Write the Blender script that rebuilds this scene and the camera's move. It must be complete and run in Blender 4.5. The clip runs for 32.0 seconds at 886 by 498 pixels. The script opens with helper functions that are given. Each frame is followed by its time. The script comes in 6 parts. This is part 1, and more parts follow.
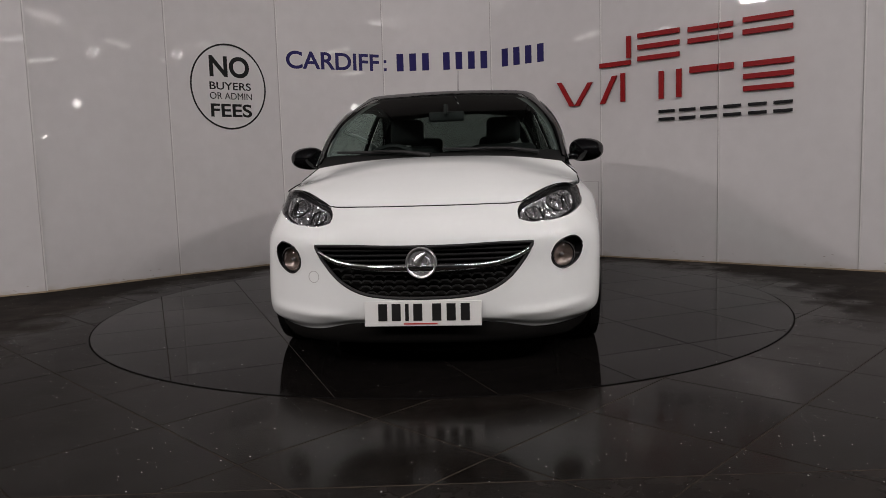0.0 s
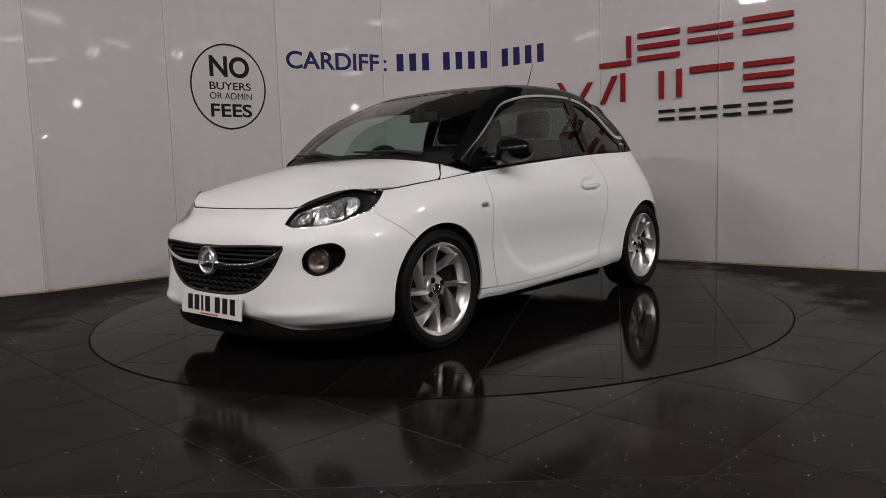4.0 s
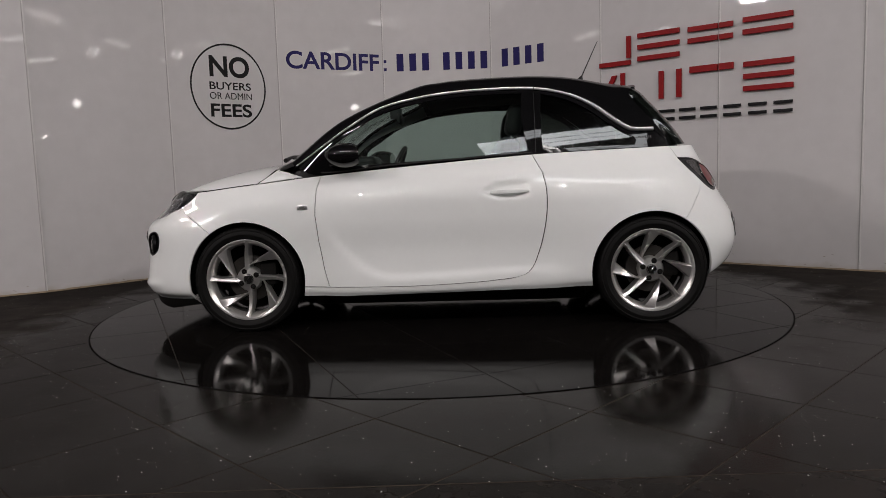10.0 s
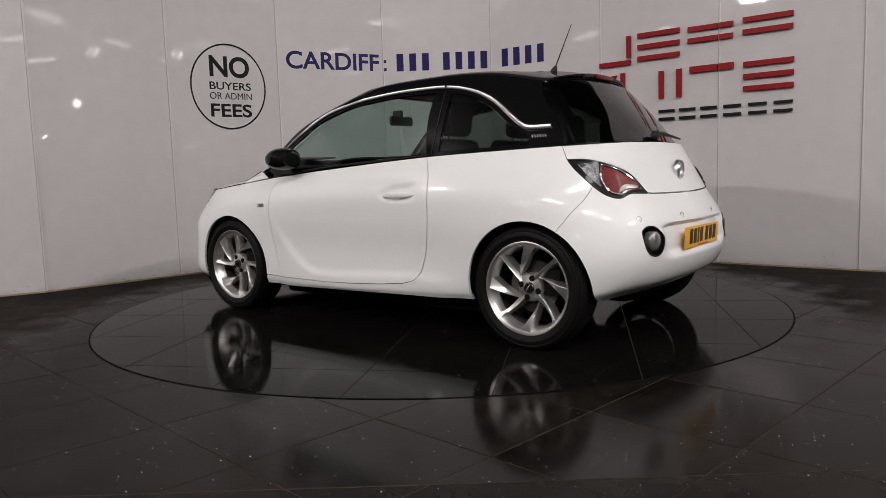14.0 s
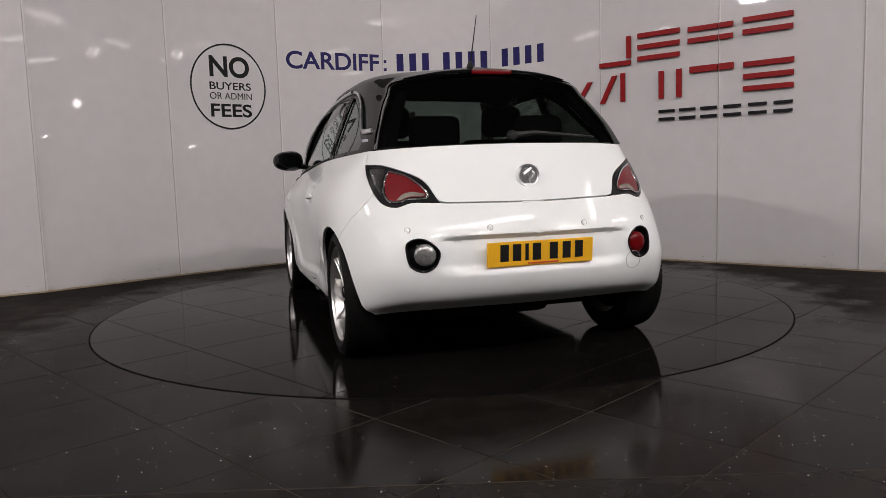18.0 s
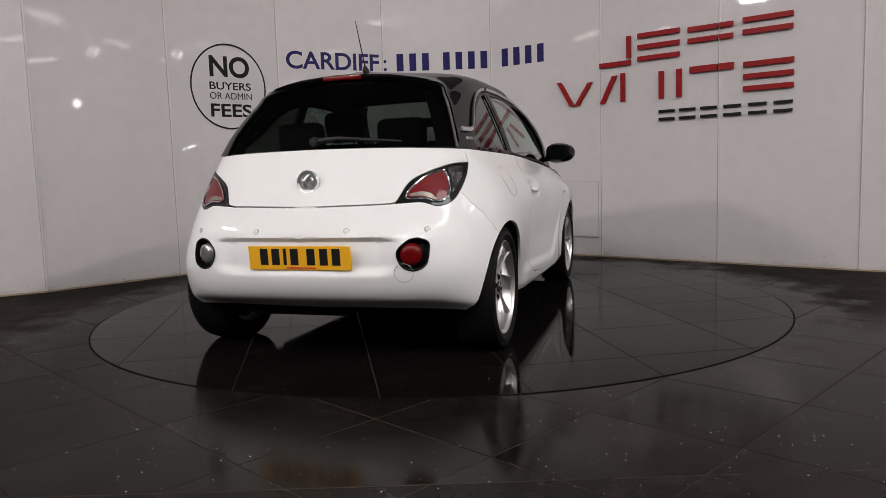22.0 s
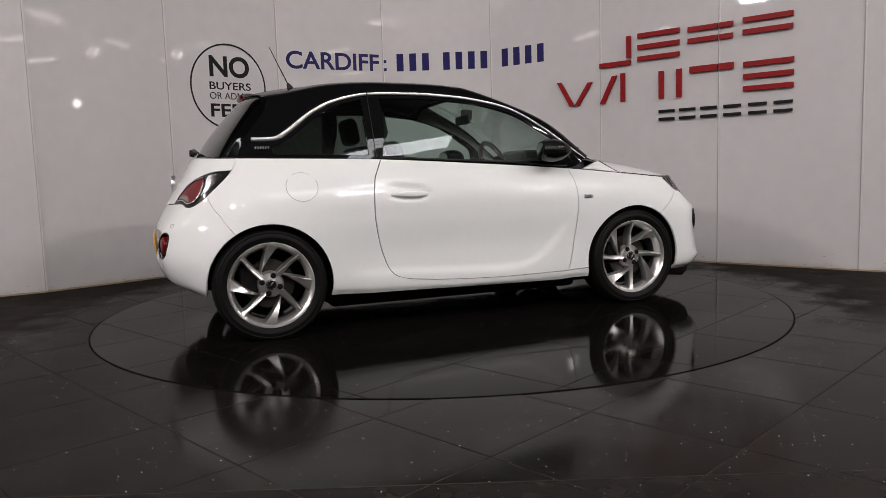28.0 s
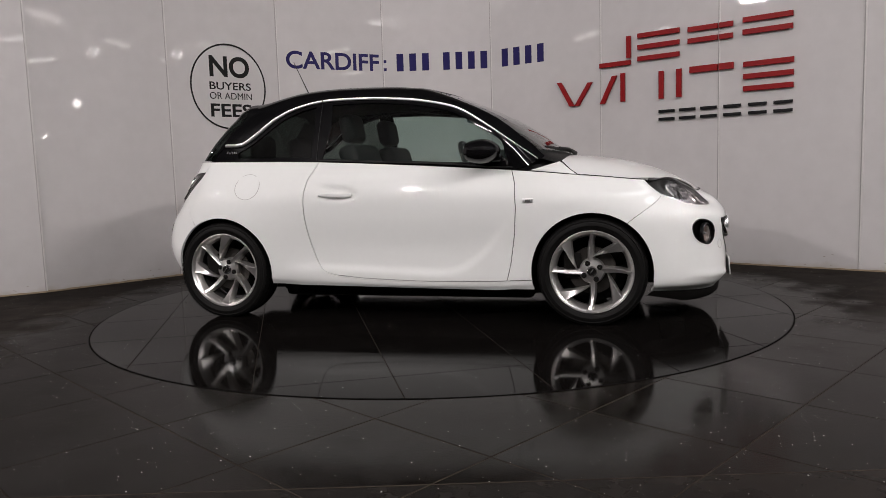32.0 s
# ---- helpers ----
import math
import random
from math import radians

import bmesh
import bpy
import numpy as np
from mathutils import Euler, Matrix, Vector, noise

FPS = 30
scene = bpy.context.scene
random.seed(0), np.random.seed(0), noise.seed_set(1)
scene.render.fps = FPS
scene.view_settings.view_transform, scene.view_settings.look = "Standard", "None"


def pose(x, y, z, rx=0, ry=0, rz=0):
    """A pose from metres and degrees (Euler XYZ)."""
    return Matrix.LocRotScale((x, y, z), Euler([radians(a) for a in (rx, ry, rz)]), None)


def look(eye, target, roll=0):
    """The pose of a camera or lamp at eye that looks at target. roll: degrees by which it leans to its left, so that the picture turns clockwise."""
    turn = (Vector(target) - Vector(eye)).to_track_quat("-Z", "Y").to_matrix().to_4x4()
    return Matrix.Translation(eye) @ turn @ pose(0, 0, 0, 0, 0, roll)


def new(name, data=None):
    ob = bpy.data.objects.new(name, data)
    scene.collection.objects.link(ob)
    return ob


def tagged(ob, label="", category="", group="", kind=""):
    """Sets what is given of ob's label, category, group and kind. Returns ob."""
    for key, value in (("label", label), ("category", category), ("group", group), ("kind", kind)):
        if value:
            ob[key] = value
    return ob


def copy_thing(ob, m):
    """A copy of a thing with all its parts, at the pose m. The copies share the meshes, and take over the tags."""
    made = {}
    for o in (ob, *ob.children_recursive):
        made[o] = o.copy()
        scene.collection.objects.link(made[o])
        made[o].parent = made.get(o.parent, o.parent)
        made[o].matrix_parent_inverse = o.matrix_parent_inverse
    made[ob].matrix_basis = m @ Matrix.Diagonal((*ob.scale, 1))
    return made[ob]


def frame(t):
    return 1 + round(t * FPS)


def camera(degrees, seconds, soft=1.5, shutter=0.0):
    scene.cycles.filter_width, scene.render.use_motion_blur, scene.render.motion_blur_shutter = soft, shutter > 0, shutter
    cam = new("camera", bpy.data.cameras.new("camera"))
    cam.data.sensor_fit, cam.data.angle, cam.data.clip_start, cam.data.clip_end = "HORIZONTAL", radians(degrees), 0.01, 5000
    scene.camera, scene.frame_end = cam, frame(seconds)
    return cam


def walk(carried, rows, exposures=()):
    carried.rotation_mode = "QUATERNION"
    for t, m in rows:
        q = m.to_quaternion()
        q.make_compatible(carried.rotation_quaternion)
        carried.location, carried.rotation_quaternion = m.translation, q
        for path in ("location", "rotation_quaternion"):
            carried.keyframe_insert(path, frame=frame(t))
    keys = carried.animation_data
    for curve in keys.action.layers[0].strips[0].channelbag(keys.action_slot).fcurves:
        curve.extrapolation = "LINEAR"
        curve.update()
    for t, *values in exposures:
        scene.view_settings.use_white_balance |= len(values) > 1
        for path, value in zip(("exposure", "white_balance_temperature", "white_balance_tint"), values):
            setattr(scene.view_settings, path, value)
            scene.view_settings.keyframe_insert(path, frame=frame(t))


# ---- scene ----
cam = camera(62.5, 32.0, soft=0.7)
EYE = Vector((0.0, -5.038, 0.894))
PITCH, ROLL, PAN = radians(-6.045), radians(-1.779), radians(0.234)


def camera_pose():
    fwd = Vector((math.sin(PAN) * math.cos(PITCH), math.cos(PAN) * math.cos(PITCH), math.sin(PITCH)))
    right = Vector((math.cos(PAN), -math.sin(PAN), 0))
    up = right.cross(fwd)
    r2 = math.cos(ROLL) * right + math.sin(ROLL) * up
    u2 = -math.sin(ROLL) * right + math.cos(ROLL) * up
    m = Matrix((r2, u2, -fwd)).transposed().to_4x4()
    m.translation = EYE
    return m


walk(cam, [(0, camera_pose()), (32, camera_pose())], [(0, -0.22), (12.6, -0.24), (13.2, -0.10), (13.8, 0.06), (14.3, 0.11), (18, 0.11), (32, 0.11)])

# the hall is closed: only a faint grey comes from outside
world = bpy.data.worlds.new("hall_dark")
scene.world = world
world.use_nodes = True
world.node_tree.nodes["Background"].inputs[0].default_value = (0.5, 0.52, 0.55, 1)
world.node_tree.nodes["Background"].inputs[1].default_value = 0.02

LAMP_TINT = (1.0, 0.915, 0.905)
# twin-tube battens hung round the open side of the hall, leaning towards the turntable: x, y, z, power
BATTENS = [(8.4, -2.6, 5.8, 100), (7.2, -5.8, 5.8, 205), (3.9, -7.6, 5.9, 125), (1.3, -8.4, 6.0, 75), (-1.8, -8.4, 6.0, 75), (-4.2, -7.4, 5.9, 145), (-8.2, -6.4, 4.9, 235), (-8.3, -2.2, 5.8, 100)]
# a translucent roof light over the camera: x, y, length, width, turn in degrees
ROOF_LIGHT = (2.4, -5.66, 4.5, 0.40, 22.0)


def area_lamp(name, m, sx, sy, power, tint=LAMP_TINT):
    d = bpy.data.lights.new(name, "AREA")
    d.shape, d.size, d.size_y, d.energy, d.color = "RECTANGLE", sx, sy, power, tint
    new(name, d).matrix_world = m


def batten_pose(x, y, z):
    return look((x, y, z), (0, 0, 0.9))


for bx, by, bz, bw in BATTENS:
    area_lamp("batten_lamp", batten_pose(bx, by, bz) @ pose(0, 0, -0.05), 1.4, 0.07, bw)


# ---- materials ----
def node_mat(name, base, rough=0.5, metal=0.0, coat=0.0, var=0.0, scale=8.0, bump=0.0, bump_scale=60.0, rough_var=0.0, spec=0.5):
    """A Principled material with colour varied at two scales and a fine relief."""
    m = bpy.data.materials.new(name)
    m.use_nodes = True
    nt = m.node_tree
    p = nt.nodes["Principled BSDF"]
    p.inputs["Base Color"].default_value = (*base, 1)
    p.inputs["Roughness"].default_value = rough
    p.inputs["Metallic"].default_value = metal
    p.inputs["Coat Weight"].default_value = coat
    p.inputs["Coat Roughness"].default_value = 0.02
    p.inputs["Coat IOR"].default_value = 1.55
    p.inputs["Specular IOR Level"].default_value = spec
    tc = nt.nodes.new("ShaderNodeTexCoord")
    if var > 0:
        a, b = nt.nodes.new("ShaderNodeTexNoise"), nt.nodes.new("ShaderNodeTexNoise")
        a.inputs["Scale"].default_value, b.inputs["Scale"].default_value = scale, scale * 9
        a.inputs["Detail"].default_value = 5
        nt.links.new(tc.outputs["Object"], a.inputs["Vector"])
        nt.links.new(tc.outputs["Object"], b.inputs["Vector"])
        add = nt.nodes.new("ShaderNodeMath")
        add.operation = "ADD"
        nt.links.new(a.outputs["Fac"], add.inputs[0])
        nt.links.new(b.outputs["Fac"], add.inputs[1])
        mp = nt.nodes.new("ShaderNodeMapRange")
        mp.inputs["From Min"].default_value, mp.inputs["From Max"].default_value = 0.6, 1.4
        mp.inputs["To Min"].default_value, mp.inputs["To Max"].default_value = 1 - var, 1 + var
        nt.links.new(add.outputs[0], mp.inputs["Value"])
        mul = nt.nodes.new("ShaderNodeVectorMath")
        mul.operation = "SCALE"
        mul.inputs[0].default_value = base
        nt.links.new(mp.outputs[0], mul.inputs["Scale"])
        nt.links.new(mul.outputs[0], p.inputs["Base Color"])
        if rough_var:
            mr = nt.nodes.new("ShaderNodeMapRange")
            mr.inputs["From Min"].default_value, mr.inputs["From Max"].default_value = 0.35, 0.65
            mr.inputs["To Min"].default_value, mr.inputs["To Max"].default_value = max(0, rough - rough_var), rough + rough_var
            nt.links.new(a.outputs["Fac"], mr.inputs["Value"])
            nt.links.new(mr.outputs[0], p.inputs["Roughness"])
    if bump > 0:
        n = nt.nodes.new("ShaderNodeTexNoise")
        n.inputs["Scale"].default_value = bump_scale
        nt.links.new(tc.outputs["Object"], n.inputs["Vector"])
        bp = nt.nodes.new("ShaderNodeBump")
        bp.inputs["Strength"].default_value, bp.inputs["Distance"].default_value = bump, 0.004
        nt.links.new(n.outputs["Fac"], bp.inputs["Height"])
        nt.links.new(bp.outputs[0], p.inputs["Normal"])
    return m


def glass_mat(name, tint, gloss=0.02):
    """A thin pane: a tinted see-through layer under a mirror-like one."""
    m = bpy.data.materials.new(name)
    m.use_nodes = True
    nt = m.node_tree
    nt.nodes.remove(nt.nodes["Principled BSDF"])
    out = nt.nodes["Material Output"]
    tr, gl, lw, pw, ad, mix = (nt.nodes.new(k) for k in ("ShaderNodeBsdfTransparent", "ShaderNodeBsdfGlossy", "ShaderNodeLayerWeight", "ShaderNodeMath", "ShaderNodeMath", "ShaderNodeMixShader"))
    tr.inputs[0].default_value = (*tint, 1)
    gl.inputs["Roughness"].default_value = gloss
    gl.inputs[0].default_value = (1, 1, 1, 1)
    # gloss rises towards grazing view: 0.05 head on, 1 along the pane
    pw.operation, pw.inputs[1].default_value = "POWER", 5.0
    ad.operation, ad.inputs[1].default_value, ad.inputs[2].default_value = "MULTIPLY_ADD", 0.95, 0.05
    nt.links.new(lw.outputs["Facing"], pw.inputs[0])
    nt.links.new(pw.outputs[0], ad.inputs[0])
    nt.links.new(ad.outputs[0], mix.inputs[0])
    nt.links.new(tr.outputs[0], mix.inputs[1])
    nt.links.new(gl.outputs[0], mix.inputs[2])
    nt.links.new(mix.outputs[0], out.inputs[0])
    return m


def glow_mat(name, colour, strength):
    m = bpy.data.materials.new(name)
    m.use_nodes = True
    p = m.node_tree.nodes["Principled BSDF"]
    p.inputs["Base Color"].default_value = (*colour, 1)
    p.inputs["Emission Color"].default_value = (*colour, 1)
    p.inputs["Emission Strength"].default_value = strength
    return m


def granite_mat(name, base, rough, rough_var, glint_fleck, dust, grime=0.0, spec=0.05):
    """Polished dark stone: cloudy dust, dull trodden patches and mica glints painted as white flecks; every tile has
    its own grain.
    """
    m = node_mat(name, base, rough, var=dust, scale=1.6, rough_var=rough_var, spec=spec)
    nt = m.node_tree
    p = nt.nodes["Principled BSDF"]
    N, link = nt.nodes.new, nt.links.new
    tc = [n for n in nt.nodes if n.type == "TEX_COORD"][0]
    info, off, add = N("ShaderNodeObjectInfo"), N("ShaderNodeMath"), N("ShaderNodeVectorMath")
    off.operation, off.inputs[1].default_value = "MULTIPLY", 61.0
    link(info.outputs["Random"], off.inputs[0])
    link(tc.outputs["Object"], add.inputs[0])
    link(off.outputs[0], add.inputs[1])
    for n in [n for n in nt.nodes if n.type == "TEX_NOISE"]:
        link(add.outputs[0], n.inputs["Vector"])
    colour, dull = p.inputs["Base Color"].links[0].from_socket, p.inputs["Roughness"].links[0].from_socket
    if grime:
        # brown foot dirt lying across the joints, in the floor's own space
        geo, n1, n2, mul, mp = N("ShaderNodeNewGeometry"), N("ShaderNodeTexNoise"), N("ShaderNodeTexNoise"), N("ShaderNodeMath"), N("ShaderNodeMapRange")
        n1.inputs["Scale"].default_value, n1.inputs["Detail"].default_value = 0.9, 4
        n2.inputs["Scale"].default_value, n2.inputs["Detail"].default_value = 7.0, 8
        link(geo.outputs["Position"], n1.inputs["Vector"])
        link(geo.outputs["Position"], n2.inputs["Vector"])
        mul.operation = "MULTIPLY"
        link(n1.outputs["Fac"], mul.inputs[0])
        link(n2.outputs["Fac"], mul.inputs[1])
        mp.inputs["From Min"].default_value, mp.inputs["From Max"].default_value = 0.22, 0.37
        mp.inputs["To Max"].default_value = grime
        link(mul.outputs[0], mp.inputs["Value"])
        mixc, mixr = N("ShaderNodeMix"), N("ShaderNodeMix")
        mixc.data_type = "RGBA"
        link(mp.outputs[0], mixc.inputs["Factor"])
        link(colour, mixc.inputs["A"])
        mixc.inputs["B"].default_value = (0.016, 0.013, 0.011, 1)
        link(mp.outputs[0], mixr.inputs["Factor"])
        link(dull, mixr.inputs["A"])
        mixr.inputs["B"].default_value = 0.35
        colour, dull = mixc.outputs["Result"], mixr.outputs["Result"]
        # trodden dull ground round the back and sides of the turntable, and a dusty band beyond the long joint
        sepxyz, wob = N("ShaderNodeSeparateXYZ"), N("ShaderNodeTexNoise")
        link(geo.outputs["Position"], sepxyz.inputs[0])
        wob.inputs["Scale"].default_value, wob.inputs["Detail"].default_value = 2.3, 8
        link(geo.outputs["Position"], wob.inputs["Vector"])

        def op(kind, a, b=0.0, c=0.0):
            n = N("ShaderNodeMath")
            n.operation = kind
            for k, v in enumerate((a, b, c)):
                if isinstance(v, (int, float)):
                    n.inputs[k].default_value = v
                else:
                    link(v, n.inputs[k])
            return n.outputs[0]

        def ramp(v, lo, hi):
            n = N("ShaderNodeMapRange")
            n.interpolation_type = "SMOOTHSTEP"
            n.inputs["From Min"].default_value, n.inputs["From Max"].default_value = lo, hi
            link(v, n.inputs["Value"])
            return n.outputs[0]
        X, Y = sepxyz.outputs[0], sepxyz.outputs[1]
        wobble = op("MULTIPLY_ADD", wob.outputs["Fac"], 1.2, -0.6)
        far = op("SQRT", op("ADD", op("MULTIPLY", X, X), op("MULTIPLY", Y, Y)))
        away = ramp(op("ADD", far, wobble), 2.34, 2.74)
        back = ramp(op("ADD", op("ADD", Y, op("MULTIPLY", op("ABSOLUTE", X), 0.22)), wobble), -1.3, 0.1)
        band = op("MULTIPLY", ramp(op("MULTIPLY", Y, -1.0), 3.015, 3.03), op("MULTIPLY_ADD", n2.outputs["Fac"], 0.5, 0.12))
        worn = op("MAXIMUM", op("MULTIPLY", away, back), band)
        mot, dustc, mixd, mixe = N("ShaderNodeMapRange"), N("ShaderNodeMix"), N("ShaderNodeMix"), N("ShaderNodeMix")
        mot.inputs["From Min"].default_value, mot.inputs["From Max"].default_value = 0.15, 0.42
        link(mul.outputs[0], mot.inputs["Value"])
        dustc.data_type = mixd.data_type = "RGBA"
        dustc.inputs["A"].default_value, dustc.inputs["B"].default_value = (0.011, 0.0092, 0.0080, 1), (0.034, 0.029, 0.025, 1)
        link(mot.outputs[0], dustc.inputs["Factor"])
        for mx, a, b in ((mixd, colour, dustc.outputs["Result"]), (mixe, dull, 0.48)):
            link(worn, mx.inputs["Factor"])
            link(a, mx.inputs["A"])
            if isinstance(b, float):
                mx.inputs["B"].default_value = b
            else:
                link(b, mx.inputs["B"])
        colour, dull = mixd.outputs["Result"], mixe.outputs["Result"]
        link(dull, p.inputs["Roughness"])
        # the polish is worn off towards both sides
        left = ramp(op("MULTIPLY_ADD", wobble, 0.5, op("MULTIPLY", X, -1.0)), 0.5, 1.9)
        side = op("MAXIMUM", left, op("MULTIPLY", ramp(op("MULTIPLY_ADD", wobble, 0.5, X), 0.9, 2.4), 0.55))
        shine = N("ShaderNodeMapRange")
        shine.inputs["To Min"].default_value, shine.inputs["To Max"].default_value = spec, spec * 0.08
        link(op("MAXIMUM", worn, op("MULTIPLY", side, 0.9)), shine.inputs["Value"])
        link(shine.outputs[0], p.inputs["Specular IOR Level"])
    # the sparkle of the mica is put into the colour as near-white flecks
    for scale, size, share in ((30.0, 0.078, glint_fleck * 0.62), (80.0, 0.13, glint_fleck * 0.25)):
        vo, sep, th, lt, gt, both, mix = (N(k) for k in ("ShaderNodeTexVoronoi", "ShaderNodeSeparateColor", "ShaderNodeMath", "ShaderNodeMath", "ShaderNodeMath", "ShaderNodeMath", "ShaderNodeMix"))
        vo.inputs["Scale"].default_value = scale
        link(add.outputs[0], vo.inputs["Vector"])
        link(vo.outputs["Color"], sep.inputs[0])
        th.operation, th.inputs[1].default_value, th.inputs[2].default_value = "MULTIPLY_ADD", size * 0.8, size * 0.3
        link(sep.outputs[1], th.inputs[0])
        lt.operation = "LESS_THAN"
        link(vo.outputs["Distance"], lt.inputs[0])
        link(th.outputs[0], lt.inputs[1])
        gt.operation, gt.inputs[1].default_value = "GREATER_THAN", 1 - share
        link(sep.outputs[0], gt.inputs[0])
        both.operation = "MULTIPLY"
        link(lt.outputs[0], both.inputs[0])
        link(gt.outputs[0], both.inputs[1])
        mix.data_type = "RGBA"
        link(both.outputs[0], mix.inputs["Factor"])
        link(colour, mix.inputs["A"])
        mix.inputs["B"].default_value = (0.9, 0.9, 0.88, 1)
        colour = mix.outputs["Result"]
    link(colour, p.inputs["Base Color"])
    return m


M_PANEL = node_mat("white_wall_panel", (0.55, 0.535, 0.535), 0.018, var=0.045, scale=0.9, rough_var=0.008, spec=0.24)


def splash(m, top, tint):
    """Brownish floor-washing stains that run unevenly along the foot of the wall."""
    nt = m.node_tree
    N, link, p = nt.nodes.new, nt.links.new, nt.nodes["Principled BSDF"]
    geo, sep, n1, n2, line, mp, mix = (N(k) for k in ("ShaderNodeNewGeometry", "ShaderNodeSeparateXYZ", "ShaderNodeTexNoise", "ShaderNodeTexNoise", "ShaderNodeMath", "ShaderNodeMapRange", "ShaderNodeMix"))
    link(geo.outputs["Position"], sep.inputs[0])
    n1.inputs["Scale"].default_value, n1.inputs["Detail"].default_value = 5.0, 6
    n2.inputs["Scale"].default_value, n2.inputs["Detail"].default_value = 40.0, 3
    link(geo.outputs["Position"], n1.inputs["Vector"])
    link(geo.outputs["Position"], n2.inputs["Vector"])
    line.operation = "MULTIPLY_ADD"
    link(n1.outputs["Fac"], line.inputs[0])
    line.inputs[1].default_value = -top * 1.6
    link(sep.outputs[2], line.inputs[2])
    mp.inputs["From Min"].default_value, mp.inputs["From Max"].default_value = -top * 0.35, -top * 1.1
    mp.inputs["To Max"].default_value = 0.55
    link(line.outputs[0], mp.inputs["Value"])
    mix.data_type = "RGBA"
    link(mp.outputs[0], mix.inputs["Factor"])
    link(p.inputs["Base Color"].links[0].from_socket, mix.inputs["A"])
    mix.inputs["B"].default_value = (*tint, 1)
    link(mix.outputs["Result"], p.inputs["Base Color"])


splash(M_PANEL, 0.10, (0.30, 0.24, 0.16))
M_STRIP = node_mat("white_joint_strip", (0.60, 0.585, 0.575), 0.35, var=0.05, scale=4)
M_SCUFF = node_mat("dark_scuff", (0.27, 0.24, 0.21), 0.6, var=0.3, scale=30, spec=0.1)
M_SEAM = node_mat("seam_shadow_gap", (0.36, 0.35, 0.34), 0.7, var=0.1, scale=10)
M_DIRT = node_mat("grimy_base_seal", (0.26, 0.20, 0.13), 0.8, var=0.45, scale=6, bump=0.4, bump_scale=50)
M_TABLE = granite_mat("turntable_granite", (0.0048, 0.0042, 0.0039), 0.075, 0.03, 0.16, 0.3, spec=0.036)
M_FLOOR = granite_mat("floor_granite", (0.0085, 0.0070, 0.0060), 0.14, 0.04, 0.45, 0.6, 0.3, 0.060)
M_GROUT = node_mat("dusty_grout", (0.030, 0.024, 0.019), 0.85, var=0.7, scale=2.2, spec=0.1)
M_GROUT_DARK = node_mat("dark_joint", (0.006, 0.0055, 0.0055), 0.8, var=0.3, scale=7, spec=0.02)
M_HALL = node_mat("hall_wall_paint", (0.06, 0.057, 0.054), 0.7, var=0.2, scale=1.2)
M_ROOF = node_mat("hall_roof_sheet", (0.07, 0.07, 0.07), 0.6, var=0.2, scale=1.5)
M_CONCRETE = node_mat("worn_dark_concrete", (0.0055, 0.0052, 0.005), 0.55, var=0.5, scale=2.5, rough_var=0.15, bump=0.3, bump_scale=25, spec=0.02)
M_STAND = node_mat("light_stand_black", (0.01, 0.01, 0.01), 0.5, var=0.1, scale=10)
M_SIGN_RED = node_mat("red_acrylic", (0.235, 0.005, 0.007), 0.40, var=0.06, scale=10, spec=0.12)
M_SIGN_BLACK = node_mat("black_acrylic", (0.010, 0.010, 0.011), 0.25, var=0.1, scale=10, spec=0.12)
M_VINYL_BLUE = node_mat("navy_vinyl", (0.014, 0.011, 0.085), 0.4, var=0.08, scale=10, spec=0.12)
M_VINYL_BLACK = node_mat("black_vinyl", (0.007, 0.007, 0.007), 0.4, var=0.1, scale=10, spec=0.12)
M_TUBE = glow_mat("fluorescent_tube", (1.0, 0.97, 0.93), 12.0)
M_ROWTUBE = glow_mat("bright_fluorescent_tube", (1.0, 0.97, 0.93), 15.0)
M_ROOFLIGHT = glow_mat("daylit_sheet", (0.95, 0.97, 1.0), 8.5)
M_GLOBE = glow_mat("lamp_globe", (1.0, 0.98, 0.95), 40.0)
M_BATTEN = node_mat("white_steel_batten", (0.6, 0.6, 0.58), 0.4, var=0.05, scale=6)

M_PAINT = node_mat("white_car_paint", (0.775, 0.790, 0.780), 0.55, coat=1.0, var=0.012, scale=3.0, spec=0.0)
M_ROOFBLACK = node_mat("gloss_black_paint", (0.004, 0.004, 0.0045), 0.3, coat=0.6, var=0.1, scale=3.0, spec=0.0)
M_TRIM = node_mat("black_plastic_trim", (0.012, 0.012, 0.012), 0.5, var=0.15, scale=30, bump=0.1, bump_scale=400, spec=0.25)
M_INNER = node_mat("dark_underbody", (0.009, 0.0085, 0.008), 0.9, var=0.2, scale=10, spec=0.05)
M_CHROME = node_mat("chrome", (0.78, 0.78, 0.79), 0.10, metal=1.0, var=0.02, scale=10)
M_SATIN = node_mat("satin_chrome", (0.85, 0.85, 0.86), 0.32, metal=1.0, var=0.02, scale=10)
M_ALLOY = node_mat("silver_alloy", (0.70, 0.69, 0.675), 0.31, metal=0.92, var=0.04, scale=9)
M_ALLOY_IN = node_mat("dull_alloy_barrel", (0.16, 0.155, 0.15), 0.5, metal=0.8, var=0.2, scale=12)
M_MIRROR = node_mat("mirror_glass", (0.45, 0.47, 0.46), 0.02, metal=1.0, var=0.01, scale=10)
M_RUBBER = node_mat("tyre_rubber", (0.0062, 0.006, 0.0058), 0.55, var=0.2, scale=25, bump=0.12, bump_scale=200, spec=0.10)
M_DISC = node_mat("brake_steel", (0.07, 0.065, 0.06), 0.45, metal=1.0, var=0.15, scale=18)
M_GLASS = glass_mat("green_tinted_glass", (0.60, 0.70, 0.66))
